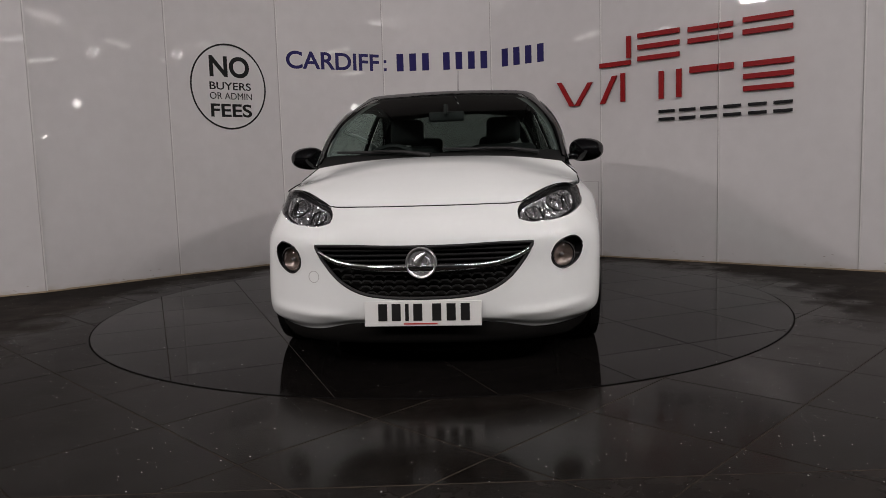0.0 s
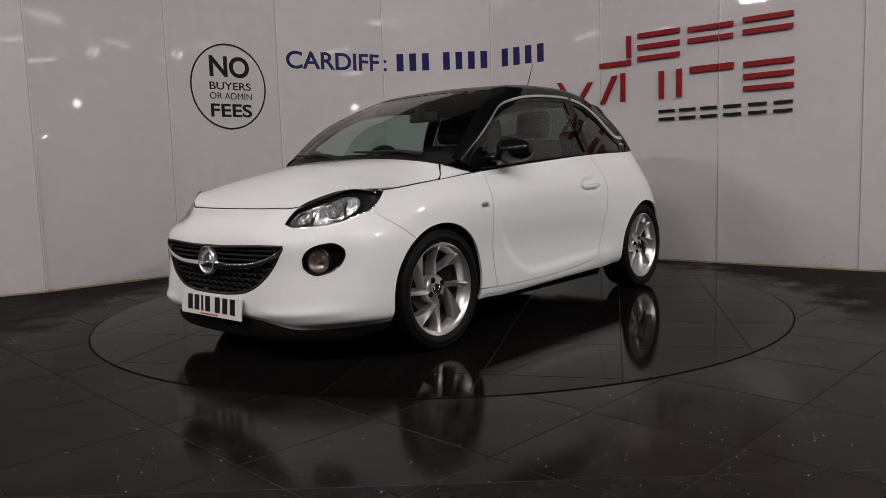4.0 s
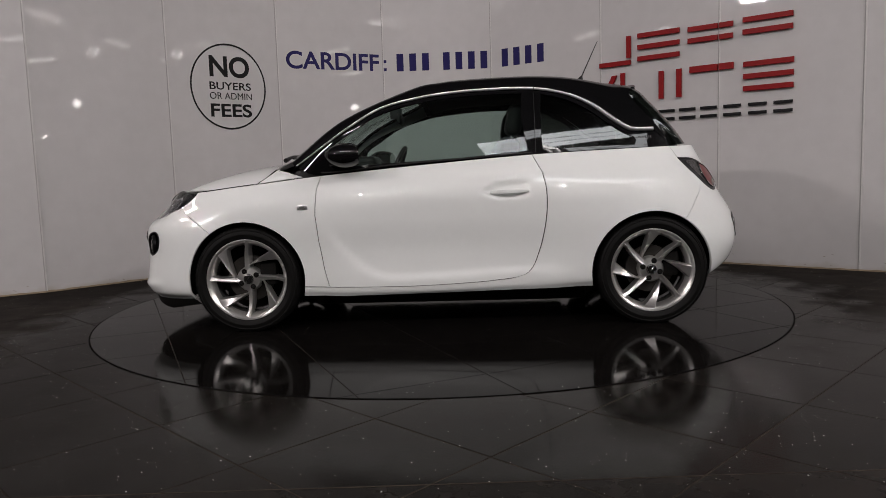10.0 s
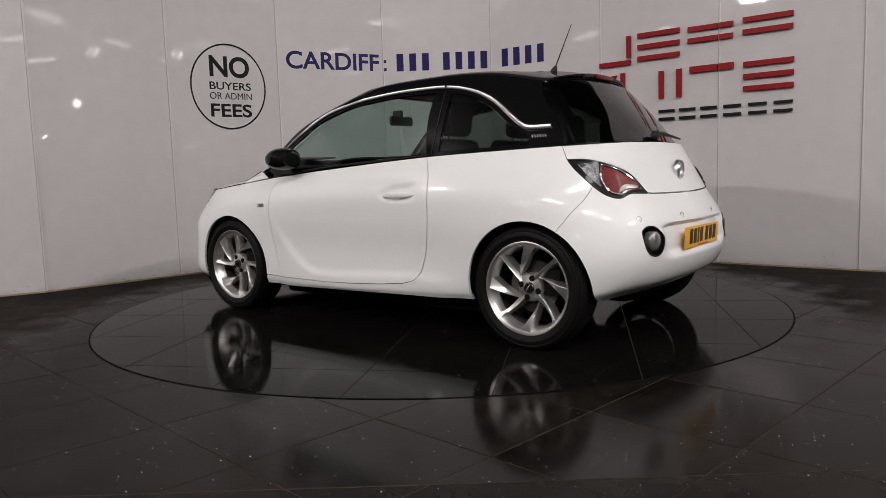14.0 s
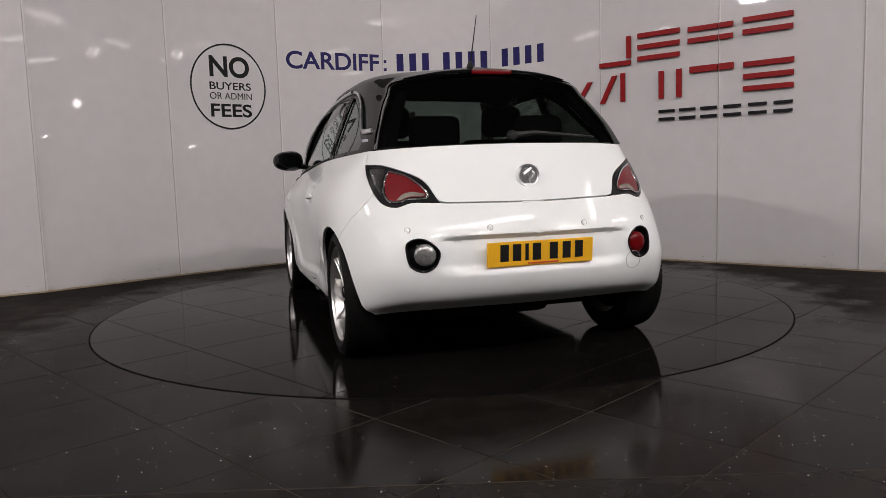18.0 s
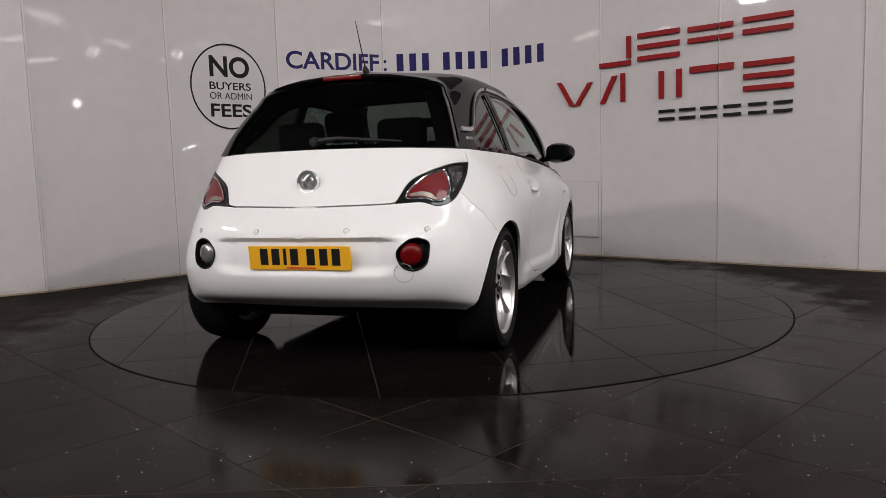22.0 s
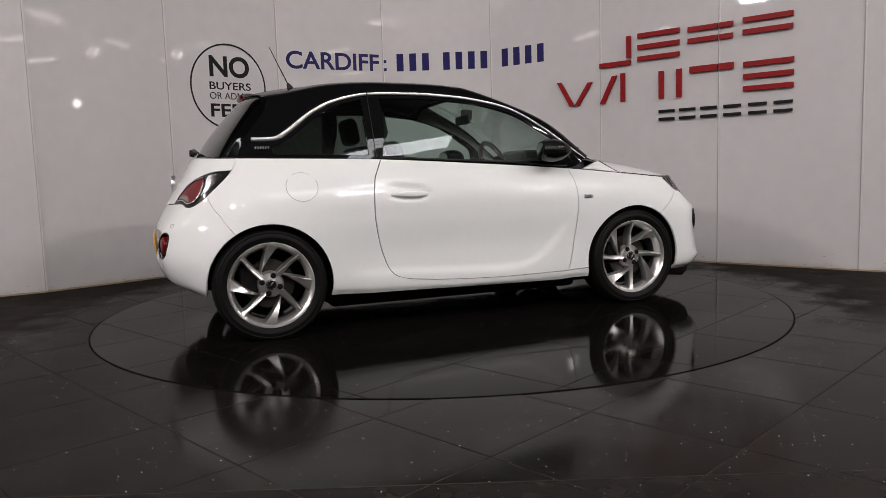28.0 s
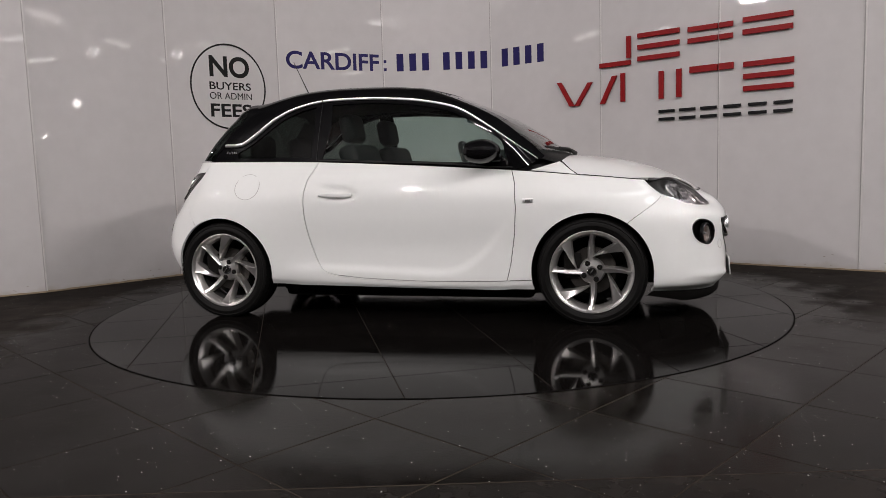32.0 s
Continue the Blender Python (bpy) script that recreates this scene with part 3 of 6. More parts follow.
# ---- the car: x forward, y to its left, z up, origin on the ground midway between the axles ----
class Skin:
    """A smooth surface through a net of points, rows from low to high, stations from the front centre round to the rear centre."""

    def __init__(self, net, na=26, nb=24):
        self.net = np.asarray(net, float)           # stations x rows x 3
        self.A, self.B = self.net.shape[0] - 1, self.net.shape[1] - 1
        self.ta = np.linspace(0, self.A, self.A * na + 1)
        self.tb = np.linspace(0, self.B, self.B * nb + 1)
        first = np.stack([catmull(self.net[i], self.tb) for i in range(self.A + 1)])
        # the two halves meet smoothly in the middle plane
        flip = np.array((1, -1, 1))
        full = np.concatenate([first[1:2] * flip, first, first[-2:-1] * flip])
        self.grid = np.stack([catmull(full[:, j], self.ta + 1) for j in range(len(self.tb))], 1)
        self.na, self.nb = na, nb

    def at(self, ab):
        ab = np.asarray(ab, float)
        fa = np.clip(ab[:, 0], 0, self.A) * self.na
        fb = np.clip(ab[:, 1], 0, self.B) * self.nb
        i = np.minimum(fa.astype(int), len(self.ta) - 2)
        j = np.minimum(fb.astype(int), len(self.tb) - 2)
        u, v = (fa - i)[:, None], (fb - j)[:, None]
        g = self.grid
        return (g[i, j] * (1 - u) + g[i + 1, j] * u) * (1 - v) + (g[i, j + 1] * (1 - u) + g[i + 1, j + 1] * u) * v

    def find(self, axes, p, a0, a1, b0=0, b1=99):
        """Parameters of the point whose two given axes come nearest to p."""
        ia = np.where((self.ta >= a0) & (self.ta <= a1))[0]
        ib = np.where((self.tb >= b0) & (self.tb <= b1))[0]
        sub = self.grid[np.ix_(ia, ib)][:, :, list(axes)]
        d = ((sub - np.array(p)) ** 2).sum(-1)
        k = np.unravel_index(d.argmin(), d.shape)
        q = np.array([self.ta[ia[k[0]]], self.tb[ib[k[1]]]])
        h = 1e-3
        for _ in range(6):
            f = self.at([q])[0][list(axes)] - p
            J = np.stack([(self.at([q + (h, 0)])[0] - self.at([q - (h, 0)])[0])[list(axes)], (self.at([q + (0, h)])[0] - self.at([q - (0, h)])[0])[list(axes)]], 1) / (2 * h)
            try:
                s = np.linalg.solve(J.T @ J + 1e-7 * np.eye(2), -J.T @ f)
            except np.linalg.LinAlgError:
                break
            q = np.clip(q + np.clip(s, -0.2, 0.2), (a0, max(b0, 0)), (a1, min(b1, self.B)))
        return q


def along(pts, step=0.02, closed=True, scale=(0.27, 0.16)):
    """Points in between, so that no step is longer than step metres."""
    out = []
    n = len(pts)
    for i in range(n if closed else n - 1):
        p, q = np.array(pts[i], float), np.array(pts[(i + 1) % n], float)
        k = max(1, int(np.ceil(np.hypot(*((q - p) * scale)) / step)))
        out += [tuple(p + (q - p) * f / k) for f in range(k)]
    if not closed:
        out.append(tuple(pts[-1]))
    return out


def smooth_line(pts, per=6):
    p = np.asarray(pts, float)
    return [tuple(q) for q in catmull(p, np.linspace(0, len(p) - 1, (len(p) - 1) * per + 1))]


def skin_bm(skin, outline, holes=(), step=0.025, scale=(0.27, 0.16), lift=0.0, rim=0.014, mirror=False, shape=None, gap=0.0012, lines=()):
    """A panel cut from a skin: its outline and holes are lines of (a, b)."""
    from mathutils.geometry import delaunay_2d_cdt
    sc = np.array(scale)
    if gap:
        # draw the edge back a little, so that neighbouring panels leave a shut line
        q = np.array(outline) * sc
        keep = (np.array(outline)[:, 0] < 1e-6) | (np.array(outline)[:, 0] > skin.A - 1e-6)
        d = np.roll(q, -1, 0) - np.roll(q, 1, 0)
        d /= np.maximum(np.linalg.norm(d, axis=1), 1e-9)[:, None]
        nn = np.stack([-d[:, 1], d[:, 0]], 1)
        area = (q[:, 0] * np.roll(q[:, 1], -1) - np.roll(q[:, 0], -1) * q[:, 1]).sum()
        q = q + nn * (gap if area > 0 else -gap)
        q = q / sc
        q[keep, 0] = np.array(outline)[keep, 0]
        outline = [tuple(p) for p in q]
    loops = [outline, *holes]
    verts, edges, faces = [], [], []
    for loop in loops:
        k = len(verts)
        verts += [Vector(np.array(p) * sc) for p in loop]
        edges += [(k + i, k + (i + 1) % len(loop)) for i in range(len(loop))]
    for line in lines:
        k = len(verts)
        verts += [Vector(np.array(p) * sc) for p in line]
        edges += [(k + i, k + i + 1) for i in range(len(line) - 1)]
    o = np.array(outline)
    lo, hi = o.min(0), o.max(0)
    poly = o * sc

    def inside(pt, pl):
        x, y = pt
        x0, y0 = pl[:, 0], pl[:, 1]
        x1, y1 = np.roll(x0, -1), np.roll(y0, -1)
        c = ((y0 > y) != (y1 > y))
        with np.errstate(divide="ignore", invalid="ignore"):
            t = (x1 - x0) * (y - y0) / (y1 - y0) + x0
        return (c & (x < t)).sum() % 2 == 1

    pls = [np.array(l) * sc for l in loops]
    edge_pts = np.vstack([*pls, *[np.array(l) * sc for l in lines]])
    xs = np.arange(lo[0] * sc[0], hi[0] * sc[0] + step, step)
    ys = np.arange(lo[1] * sc[1], hi[1] * sc[1] + step, step)
    for i, x in enumerate(xs):
        for y in ys:
            pt = (x, y + (step / 2 if i % 2 else 0))
            if inside(pt, pls[0]) and not any(inside(pt, h) for h in pls[1:]):
                if ((edge_pts - pt) ** 2).sum(1).min() > (step * 0.55) ** 2:
                    verts.append(Vector(pt))
    out = delaunay_2d_cdt(verts, edges, [], 0, 1e-7)
    ab = np.array([tuple(v) for v in out[0]]) / sc
    tris = [f for f in out[2] if (lambda c: inside(c, pls[0]) and not any(inside(c, h) for h in pls[1:]))(tuple(np.mean([tuple(out[0][i]) for i in f], 0)))]
    pos = skin.at(ab)
    h = 0.004
    nrm = np.cross(skin.at(ab + (h, 0)) - skin.at(ab - (h, 0)), skin.at(ab + (0, h)) - skin.at(ab - (0, h)))
    nrm /= np.maximum(np.linalg.norm(nrm, axis=1), 1e-12)[:, None]
    nrm *= np.where(((pos - (0, 0, 0.6)) * nrm).sum(1) < 0, -1, 1)[:, None]
    if shape is not None:
        pos = shape(pos, nrm)
    pos = pos + nrm * lift
    bm = bmesh.new()
    vs = [bm.verts.new(p) for p in pos]
    for f in tris:
        if len(set(f)) > 2:
            try:
                bm.faces.new([vs[i] for i in f])
            except ValueError:
                pass
    for v in [v for v in vs if not v.link_faces]:
        bm.verts.remove(v)
    if rim:
        idx = {v: i for i, v in enumerate(vs)}
        border = [e for e in bm.edges if len(e.link_faces) == 1 and not all(abs(v.co.y) < 2e-3 for v in e.verts)]
        low = {}
        for e in border:
            for v in e.verts:
                if v not in low:
                    low[v] = bm.verts.new(v.co - Vector(nrm[idx[v]]) * rim)
        for e in border:
            a, b = e.verts
            try:
                bm.faces.new((a, b, low[b], low[a]))
            except ValueError:
                pass
    if mirror:
        dup = bmesh.ops.duplicate(bm, geom=bm.verts[:] + bm.edges[:] + bm.faces[:])["geom"]
        for v in dup:
            if isinstance(v, bmesh.types.BMVert):
                v.co.y = -v.co.y
        bmesh.ops.remove_doubles(bm, verts=[v for v in bm.verts if abs(v.co.y) < 3e-3], dist=1.5e-3)
    bmesh.ops.dissolve_degenerate(bm, dist=1e-6, edges=bm.edges[:])
    bmesh.ops.recalc_face_normals(bm, faces=bm.faces[:])
    # faces look outwards, away from the middle of the car
    bm.normal_update()
    vote = 0.0
    for f in bm.faces:
        c = f.calc_center_median()
        vote += f.calc_area() * f.normal.dot(Vector((c.x * .5, c.y, c.z - .55)))
    if vote < 0:
        bmesh.ops.reverse_faces(bm, faces=bm.faces[:])
    return bm


def flip_y(bm):
    """The same piece for the other side of the car."""
    other = bm.copy()
    for v in other.verts:
        v.co.y = -v.co.y
    bmesh.ops.reverse_faces(other, faces=other.faces[:])
    return other


def pair(name, bm, material, parent, label=""):
    other = flip_y(bm)
    return part(name, bm, material, parent, label), part(name, other, material, parent, label)


# lower body: rows from the bottom edge to the bonnet edge and waistline
LOWER = Skin([
    [(1.902, 0, .222), (1.934, 0, .268), (1.94, 0, .45), (1.94, 0, .59), (1.875, 0, .685), (1.79, 0, .737)],
    [(1.888, .3, .221), (1.918, .3, .268), (1.918, .3, .45), (1.915, .3, .597), (1.85, .29, .685), (1.772, .28, .738)],
    [(1.830, .500, .186), (1.874, .515, .258), (1.860, .51, .45), (1.858, .505, .60), (1.765, .475, .685), (1.728, .45, .746)],
    [(1.71, .655, .186), (1.758, .688, .253), (1.740, .684, .45), (1.736, .677, .60), (1.675, .645, .69), (1.58, .625, .824)],
    [(1.515, .772, .195), (1.56, .808, .255), (1.556, .812, .45), (1.548, .802, .60), (1.53, .745, .718), (1.455, .726, .812)],
    [(1.16, .80, .20), (1.16, .828, .26), (1.16, .853, .45), (1.16, .856, .63), (1.16, .835, .745), (1.16, .756, .842)],
    [(.70, .80, .20), (.70, .820, .255), (.70, .826, .45), (.70, .848, .63), (.70, .840, .76), (.70, .768, .889)],
    [(.10, .80, .208), (.10, .818, .25), (.10, .818, .45), (.10, .840, .63), (.10, .838, .78), (.10, .763, .935)],
    [(-.50, .80, .218), (-.50, .820, .27), (-.50, .826, .45), (-.50, .848, .64), (-.50, .842, .79), (-.50, .748, .973)],
    [(-1.157, .80, .225), (-1.157, .838, .285), (-1.157, .862, .45), (-1.157, .860, .63), (-1.157, .820, .80), (-1.157, .69, .995)],
    [(-1.43, .775, .24), (-1.444, .808, .30), (-1.458, .818, .45), (-1.445, .796, .60), (-1.41, .75, .76), (-1.345, .645, 1.0)],
    [(-1.548, .590, .262), (-1.622, .630, .325), (-1.660, .645, .45), (-1.644, .620, .60), (-1.566, .60, .745), (-1.45, .53, 1.006)],
    [(-1.600, .37, .270), (-1.690, .395, .332), (-1.730, .40, .45), (-1.72, .39, .595), (-1.645, .385, .738), (-1.495, .34, 1.012)],
    [(-1.622, 0, .270), (-1.716, 0, .336), (-1.757, 0, .45), (-1.748, 0, .595), (-1.68, 0, .735), (-1.512, 0, 1.016)],
])
# upper body: from the foot of the glass over the roof to its ridge
UPPER = Skin([
    [(1.00, 0, .975), (.66, 0, 1.205), (.22, 0, 1.402), (.0, 0, 1.440), (-.14, 0, 1.455)],
    [(.965, .35, .976), (.64, .32, 1.206), (.21, .28, 1.398), (.0, .20, 1.436), (-.15, 0, 1.456)],
    [(.905, .66, .974), (.60, .61, 1.209), (.195, .525, 1.382), (.03, .43, 1.425), (-.18, 0, 1.460)],
    [(.845, .735, .935), (.565, .69, 1.160), (.157, .612, 1.320), (.0, .495, 1.4235), (-.22, 0, 1.464)],
    [(.70, .758, .893), (.40, .69, 1.13), (.0, .598, 1.343), (-.10, .485, 1.432), (-.27, 0, 1.468)],
    [(.30, .760, .927), (.10, .68, 1.15), (-.15, .588, 1.355), (-.20, .475, 1.437), (-.33, 0, 1.472)],
    [(-.10, .753, .950), (-.15, .672, 1.16), (-.30, .584, 1.361), (-.32, .468, 1.441), (-.40, 0, 1.475)],
    [(-.50, .743, .973), (-.50, .667, 1.17), (-.52, .577, 1.358), (-.52, .463, 1.442), (-.52, 0, 1.476)],
    [(-.85, .718, .990), (-.80, .652, 1.15), (-.75, .572, 1.335), (-.72, .457, 1.429), (-.68, 0, 1.474)],
    [(-1.13, .688, .997), (-1.05, .637, 1.13), (-.93, .562, 1.30), (-.87, .452, 1.403), (-.80, 0, 1.466)],
    [(-1.29, .655, 1.0), (-1.22, .615, 1.12), (-1.08, .545, 1.27), (-1.0, .445, 1.375), (-.90, 0, 1.456)],
    [(-1.385, .625, 1.008), (-1.31, .583, 1.13), (-1.20, .515, 1.27), (-1.11, .435, 1.362), (-.95, 0, 1.449)],
    [(-1.455, .38, 1.014), (-1.37, .35, 1.14), (-1.258, .30, 1.282), (-1.158, .26, 1.378), (-.98, 0, 1.444)],
    [(-1.492, 0, 1.016), (-1.405, 0, 1.145), (-1.28, 0, 1.288), (-1.170, 0, 1.392), (-1.0, 0, 1.441)],
])


def low_side(x, z):
    return LOWER.find((0, 2), (x, z), 3.3, 10.9)


def low_front(y, z):
    return LOWER.find((1, 2), (y, z), 0, 4.2)


def low_rear(y, z):
    return LOWER.find((1, 2), (y, z), 9.8, 13)


def up_side(x, z):
    return UPPER.find((0, 2), (x, z), 2.4, 10.9, 0, 2.7)


def glass_curve():
    """Side glass bends evenly: y as a quadratic of x and z, through the middle of the upper skin's sides."""
    p = UPPER.at(np.array([(a, b) for a in np.linspace(3.6, 9.4, 60) for b in np.linspace(.05, 1.8, 12)]))
    x, y, z = p.T
    return np.linalg.lstsq(np.stack([np.ones_like(x), x, z, x * x, x * z, z * z], 1), y, rcond=None)[0]


GLASS_CURVE = glass_curve()


def glass_shape(pos, nrm):
    x, y, z = pos.T
    p = pos.copy()
    p[:, 1] = np.stack([np.ones_like(x), x, z, x * x, x * z, z * z], 1) @ GLASS_CURVE
    return p


AXLE_F, AXLE_R, HUB_Z, ARCH_R = 1.157, -1.157, 0.302, 0.337
CHROME = [(.855, .948), (.705, 1.052), (.557, 1.155), (.37, 1.266), (.157, 1.320), (-.039, 1.346), (-.241, 1.358), (-.513, 1.357),
          (-.708, 1.320), (-.853, 1.254), (-.975, 1.163), (-1.05, 1.112), (-1.10, 1.099), (-1.204, 1.099)]


def arch_line(cx, a0, a1, n=30, r=ARCH_R):
    return [low_side(cx + r * math.cos(radians(a0 + (a1 - a0) * i / n)), HUB_Z + r * math.sin(radians(a0 + (a1 - a0) * i / n))) for i in range(n + 1)]


def arch_angle(cx, x, z):
    return math.degrees(math.atan2(z - HUB_Z, x - cx))


RECESS = (.610, .588)


def sculpt(pos, nrm):
    """Swages of the sides: a sweep low on the door and a soft shoulder crease; the recess for the rear plate."""
    p = pos.copy()
    x, y, z = pos[:, 0], np.abs(pos[:, 1]), pos[:, 2]
    side = np.clip((0.72 - x) / 0.1, 0, 1) * np.clip((x + 0.75) / 0.15, 0, 1) * (y > 0.7)
    zc = 0.300 + 2.0 * np.clip(x - 0.3, 0, 1) ** 2 + 0.03 * np.clip((0.2 - x) / 0.6, 0, 1)
    slope = 4.0 * np.clip(x - 0.3, 0, 1)
    d = np.clip((zc - z) / (0.045 * np.sqrt(1 + slope ** 2)) + 0.5, 0, 1)
    d = d * d * (3 - 2 * d)
    out = 0.013 * d * side
    crease = 0.86 + 0.03 * np.clip((-x - 0.3) / 0.9, 0, 1)
    c = np.exp(-((z - crease) / 0.02) ** 2) * np.clip((0.1 - x) / 0.4, 0, 1) * np.clip((x + 1.35) / 0.2, 0, 1)
    out = out + 0.003 * c
    p += nrm * out[:, None]
    ridge = (x > 1.2) * np.clip((y - .33) / .12, 0, 1) * np.clip((.775 - y) / .07, 0, 1) * np.exp(-((z - .262 - .02 * np.clip((y - .5) / .3, 0, 1)) / .022) ** 2)
    p[:, 0] += .012 * ridge
    # a recess behind the rear plate
    rec = (x < -1.5) * np.clip((0.50 - y) / 0.13, 0, 1) * np.clip((RECESS[0] - z) / (RECESS[0] - RECESS[1]), 0, 1) * np.clip((z - 0.43) / 0.05, 0, 1)
    rec = rec * rec * (3 - 2 * rec)
    p[:, 0] += 0.030 * rec
    # teardrop bowl behind the door handle, sharp in front and above, running out into the shoulder
    u = -0.222 - x
    w = np.sqrt(np.clip(u / 0.07, 0, 1))
    hi = 0.776 + (0.040 + 0.10 * np.clip(u, 0, 1)) * w
    lo = 0.766 - 0.040 * w
    bowl = np.clip((hi - z) / 0.016, 0, 1) * np.clip((z - lo) / 0.030, 0, 1) * np.clip(u / 0.02, 0, 1) * np.clip((0.285 - u) / 0.13, 0, 1)
    bowl = bowl * bowl * (3 - 2 * bowl) * (y > 0.7)
    p -= nrm * (0.020 * bowl)[:, None]
    return p


def ring(center, ry, rz, how, n=28, pinch=0.0):
    return [tuple(how(center[0] + ry * math.cos(2 * math.pi * i / n) * (1 + pinch * math.sin(2 * math.pi * i / n)), center[1] + rz * math.sin(2 * math.pi * i / n))) for i in range(n)]


def build_car():
    car = tagged(new("car"), "small white three-door hatchback with gloss black roof and silver alloys", "car")
    S, F, R = low_side, low_front, low_rear
    door_front = [S(*p) for p in [(.676, .2530), (.705, .367), (.727, .518), (.739, .669), (.729, .819)]]
    door_rear = [S(*p) for p in smooth_line([(-.55, .87), (-.568, .776), (-.567, .64), (-.545, .504), (-.517, .41), (-.490, .346), (-.452, .306), (-.40, .287)], 4)]
    a_doorf = S(.709, .88)[0]
    a_doorr = S(-.497, .965)[0]
    gap = 0.012

    def top(a0, a1, n=14):
        return [(a0 + (a1 - a0) * i / n, 5.0) for i in range(n + 1)]

    # headlamp and tail lamp outlines
    lamp_up = smooth_line([(1.72, 3.80), (1.76, 4.3), (1.93, 4.85), (2.2, 4.96), (2.6, 4.96), (3.1, 4.96), (3.6, 4.97), (3.95, 4.95)], 4)
    lamp_low = smooth_line([(4.05, 4.72), (4.02, 4.40), (3.90, 4.08), (3.55, 3.97), (2.95, 3.80), (2.35, 3.63), (1.98, 3.60), (1.72, 3.80)], 5)
    tail_up = smooth_line([(11.81, 4.10), (11.54, 4.42), (11.08, 4.58), (10.35, 4.71), (9.72, 4.72)], 5)
    tail_low = smooth_line([(9.705, 4.712), (10.15, 4.36), (10.58, 4.04), (10.92, 3.96), (11.27, 4.07), (11.81, 4.07)], 5)

    # wings
    seam_f = arch_angle(AXLE_F, 1.354, .580)
    arch1 = arch_line(AXLE_F, seam_f, 187.5)
    k = max(range(len(lamp_low)), key=lambda i: -abs(lamp_low[i][0] - 3.93))
    wing = [*arch1, *door_front, *top(a_doorf, 4.05), *lamp_low[:k + 1]]
    wing = along(wing)
    pair("wing", skin_bm(LOWER, wing, shape=sculpt), M_PAINT, car)
    # front bumper
    arch0 = [low_side(AXLE_F + ARCH_R - .004 * (1 - f), HUB_Z - .096 * (1 - f)) for f in np.linspace(0, .9, 6)] + arch_line(AXLE_F, 2, seam_f, 12)
    grille_low = smooth_line([(0.0, F(.0, .337)[1]), F(.160, .342), F(.285, .364), F(.384, .422), F(.446, .494), F(.477, .545), F(.492, .573)], 5)
    grille_top = smooth_line([F(.492, .573), F(.35, .574), F(.18, .569), (0.0, F(.0, .568)[1])], 4)
    a_in = 1.93
    fog_f = [tuple(p) for p in smooth_line([F(*q) for q in [(.574, .512), (.592, .548), (.628, .574), (.684, .584), (.721, .549), (.709, .492), (.672, .457), (.622, .443), (.581, .471), (.574, .512)]], 4)[:-1]]
    outline = [(0.0, 0.0), *[(a, 0.0) for a in np.linspace(.3, arch0[0][0], 16)], *arch0[1:], *lamp_low[k:-1], *lamp_up[:9], (a_in, 5.0), *[(a, 5.0) for a in np.linspace(a_in - .15, 0, 8)],
               *grille_top[::-1], *grille_low[::-1]]
    bumper = part("front_bumper", skin_bm(LOWER, along(outline), [fog_f], mirror=True, shape=sculpt, step=0.014), M_PAINT, car)
    # doors
    door = [*[S(x, z) for x, z in [(.40, .2495), (.213, .2485), (0.0, .2545), (-.2, .2645), (-.36, .2800)]]]
    door = along([*door, *door_rear[::-1], *top(a_doorr, a_doorf)[0:], *door_front[::-1]])
    doors = pair("door", skin_bm(LOWER, door, shape=sculpt, step=0.013), M_PAINT, car)
    # rear quarters
    seam_r = arch_angle(AXLE_R, -1.335, .595)
    arch2 = arch_line(AXLE_R, -12.5, seam_r)
    a_hatch = S(-1.285, .99)[0]
    kt = min(range(len(tail_low)), key=lambda i: abs(tail_low[i][0] - S(-1.455, .80)[0]))
    quarter = along([*door_rear, *[S(x, z) for x, z in [(-.36, .277), (-.2, .262), (0, .252), (.213, .246), (.67, .249), (.824, .252)]], *[(a, 0.0) for a in np.linspace(S(.833, .21)[0], arch2[0][0], 24)], *arch2[1:], S(-1.40, .69), *tail_low[:kt + 1][::-1], (a_hatch, 5.0), *top(a_hatch, a_doorr)])
    pair("rear_quarter", skin_bm(LOWER, quarter, shape=sculpt), M_PAINT, car)
    # tailgate, below its glass
    shut = [R(y, .755 - .008 * (1 - y / .43)) for y in np.linspace(.40, .02, 10)]
    gate = along([(a_hatch, 5.0), *tail_up[::-1], *shut, (13.0, shut[-1][1]), *[(a, 5.0) for a in np.linspace(13, a_hatch + .1, 12)]])
    tailgate = part("tailgate", skin_bm(LOWER, gate, mirror=True), M_PAINT, car)
    # rear bumper
    arch3 = arch_line(AXLE_R, seam_r, 194, 16)
    fog_r = [tuple(p) for p in smooth_line([R(*q) for q in [(.604, .525), (.601, .580), (.560, .602), (.515, .594), (.472, .555), (.470, .515), (.498, .472), (.545, .460), (.590, .482), (.604, .525)]], 4)[:-1]]
    kk = tail_low[kt:]
    rb = along([*[(a, 0.0) for a in np.linspace(13, arch3[-1][0], 18)], *arch3[::-1], S(-1.40, .69), *kk, *[(p[0], p[1] - .016) for p in shut], (13.0, shut[-1][1] - .016)])
    part("rear_bumper", skin_bm(LOWER, rb, [fog_r], mirror=True, shape=sculpt, step=0.012, lines=[[R(y, zz) for y in np.linspace(.02, .455, 26)] for zz in (*RECESS, .599)]), M_PAINT, car)
    build_bonnet(car)
    build_glasshouse(car)
    build_lamps(car, lamp_up, lamp_low, tail_up, tail_low, fog_f, fog_r)
    build_front(car, grille_low, grille_top)
    build_rear(car)
    build_wheels(car)
    build_inside(car)
    build_side_bits(car)
    return car


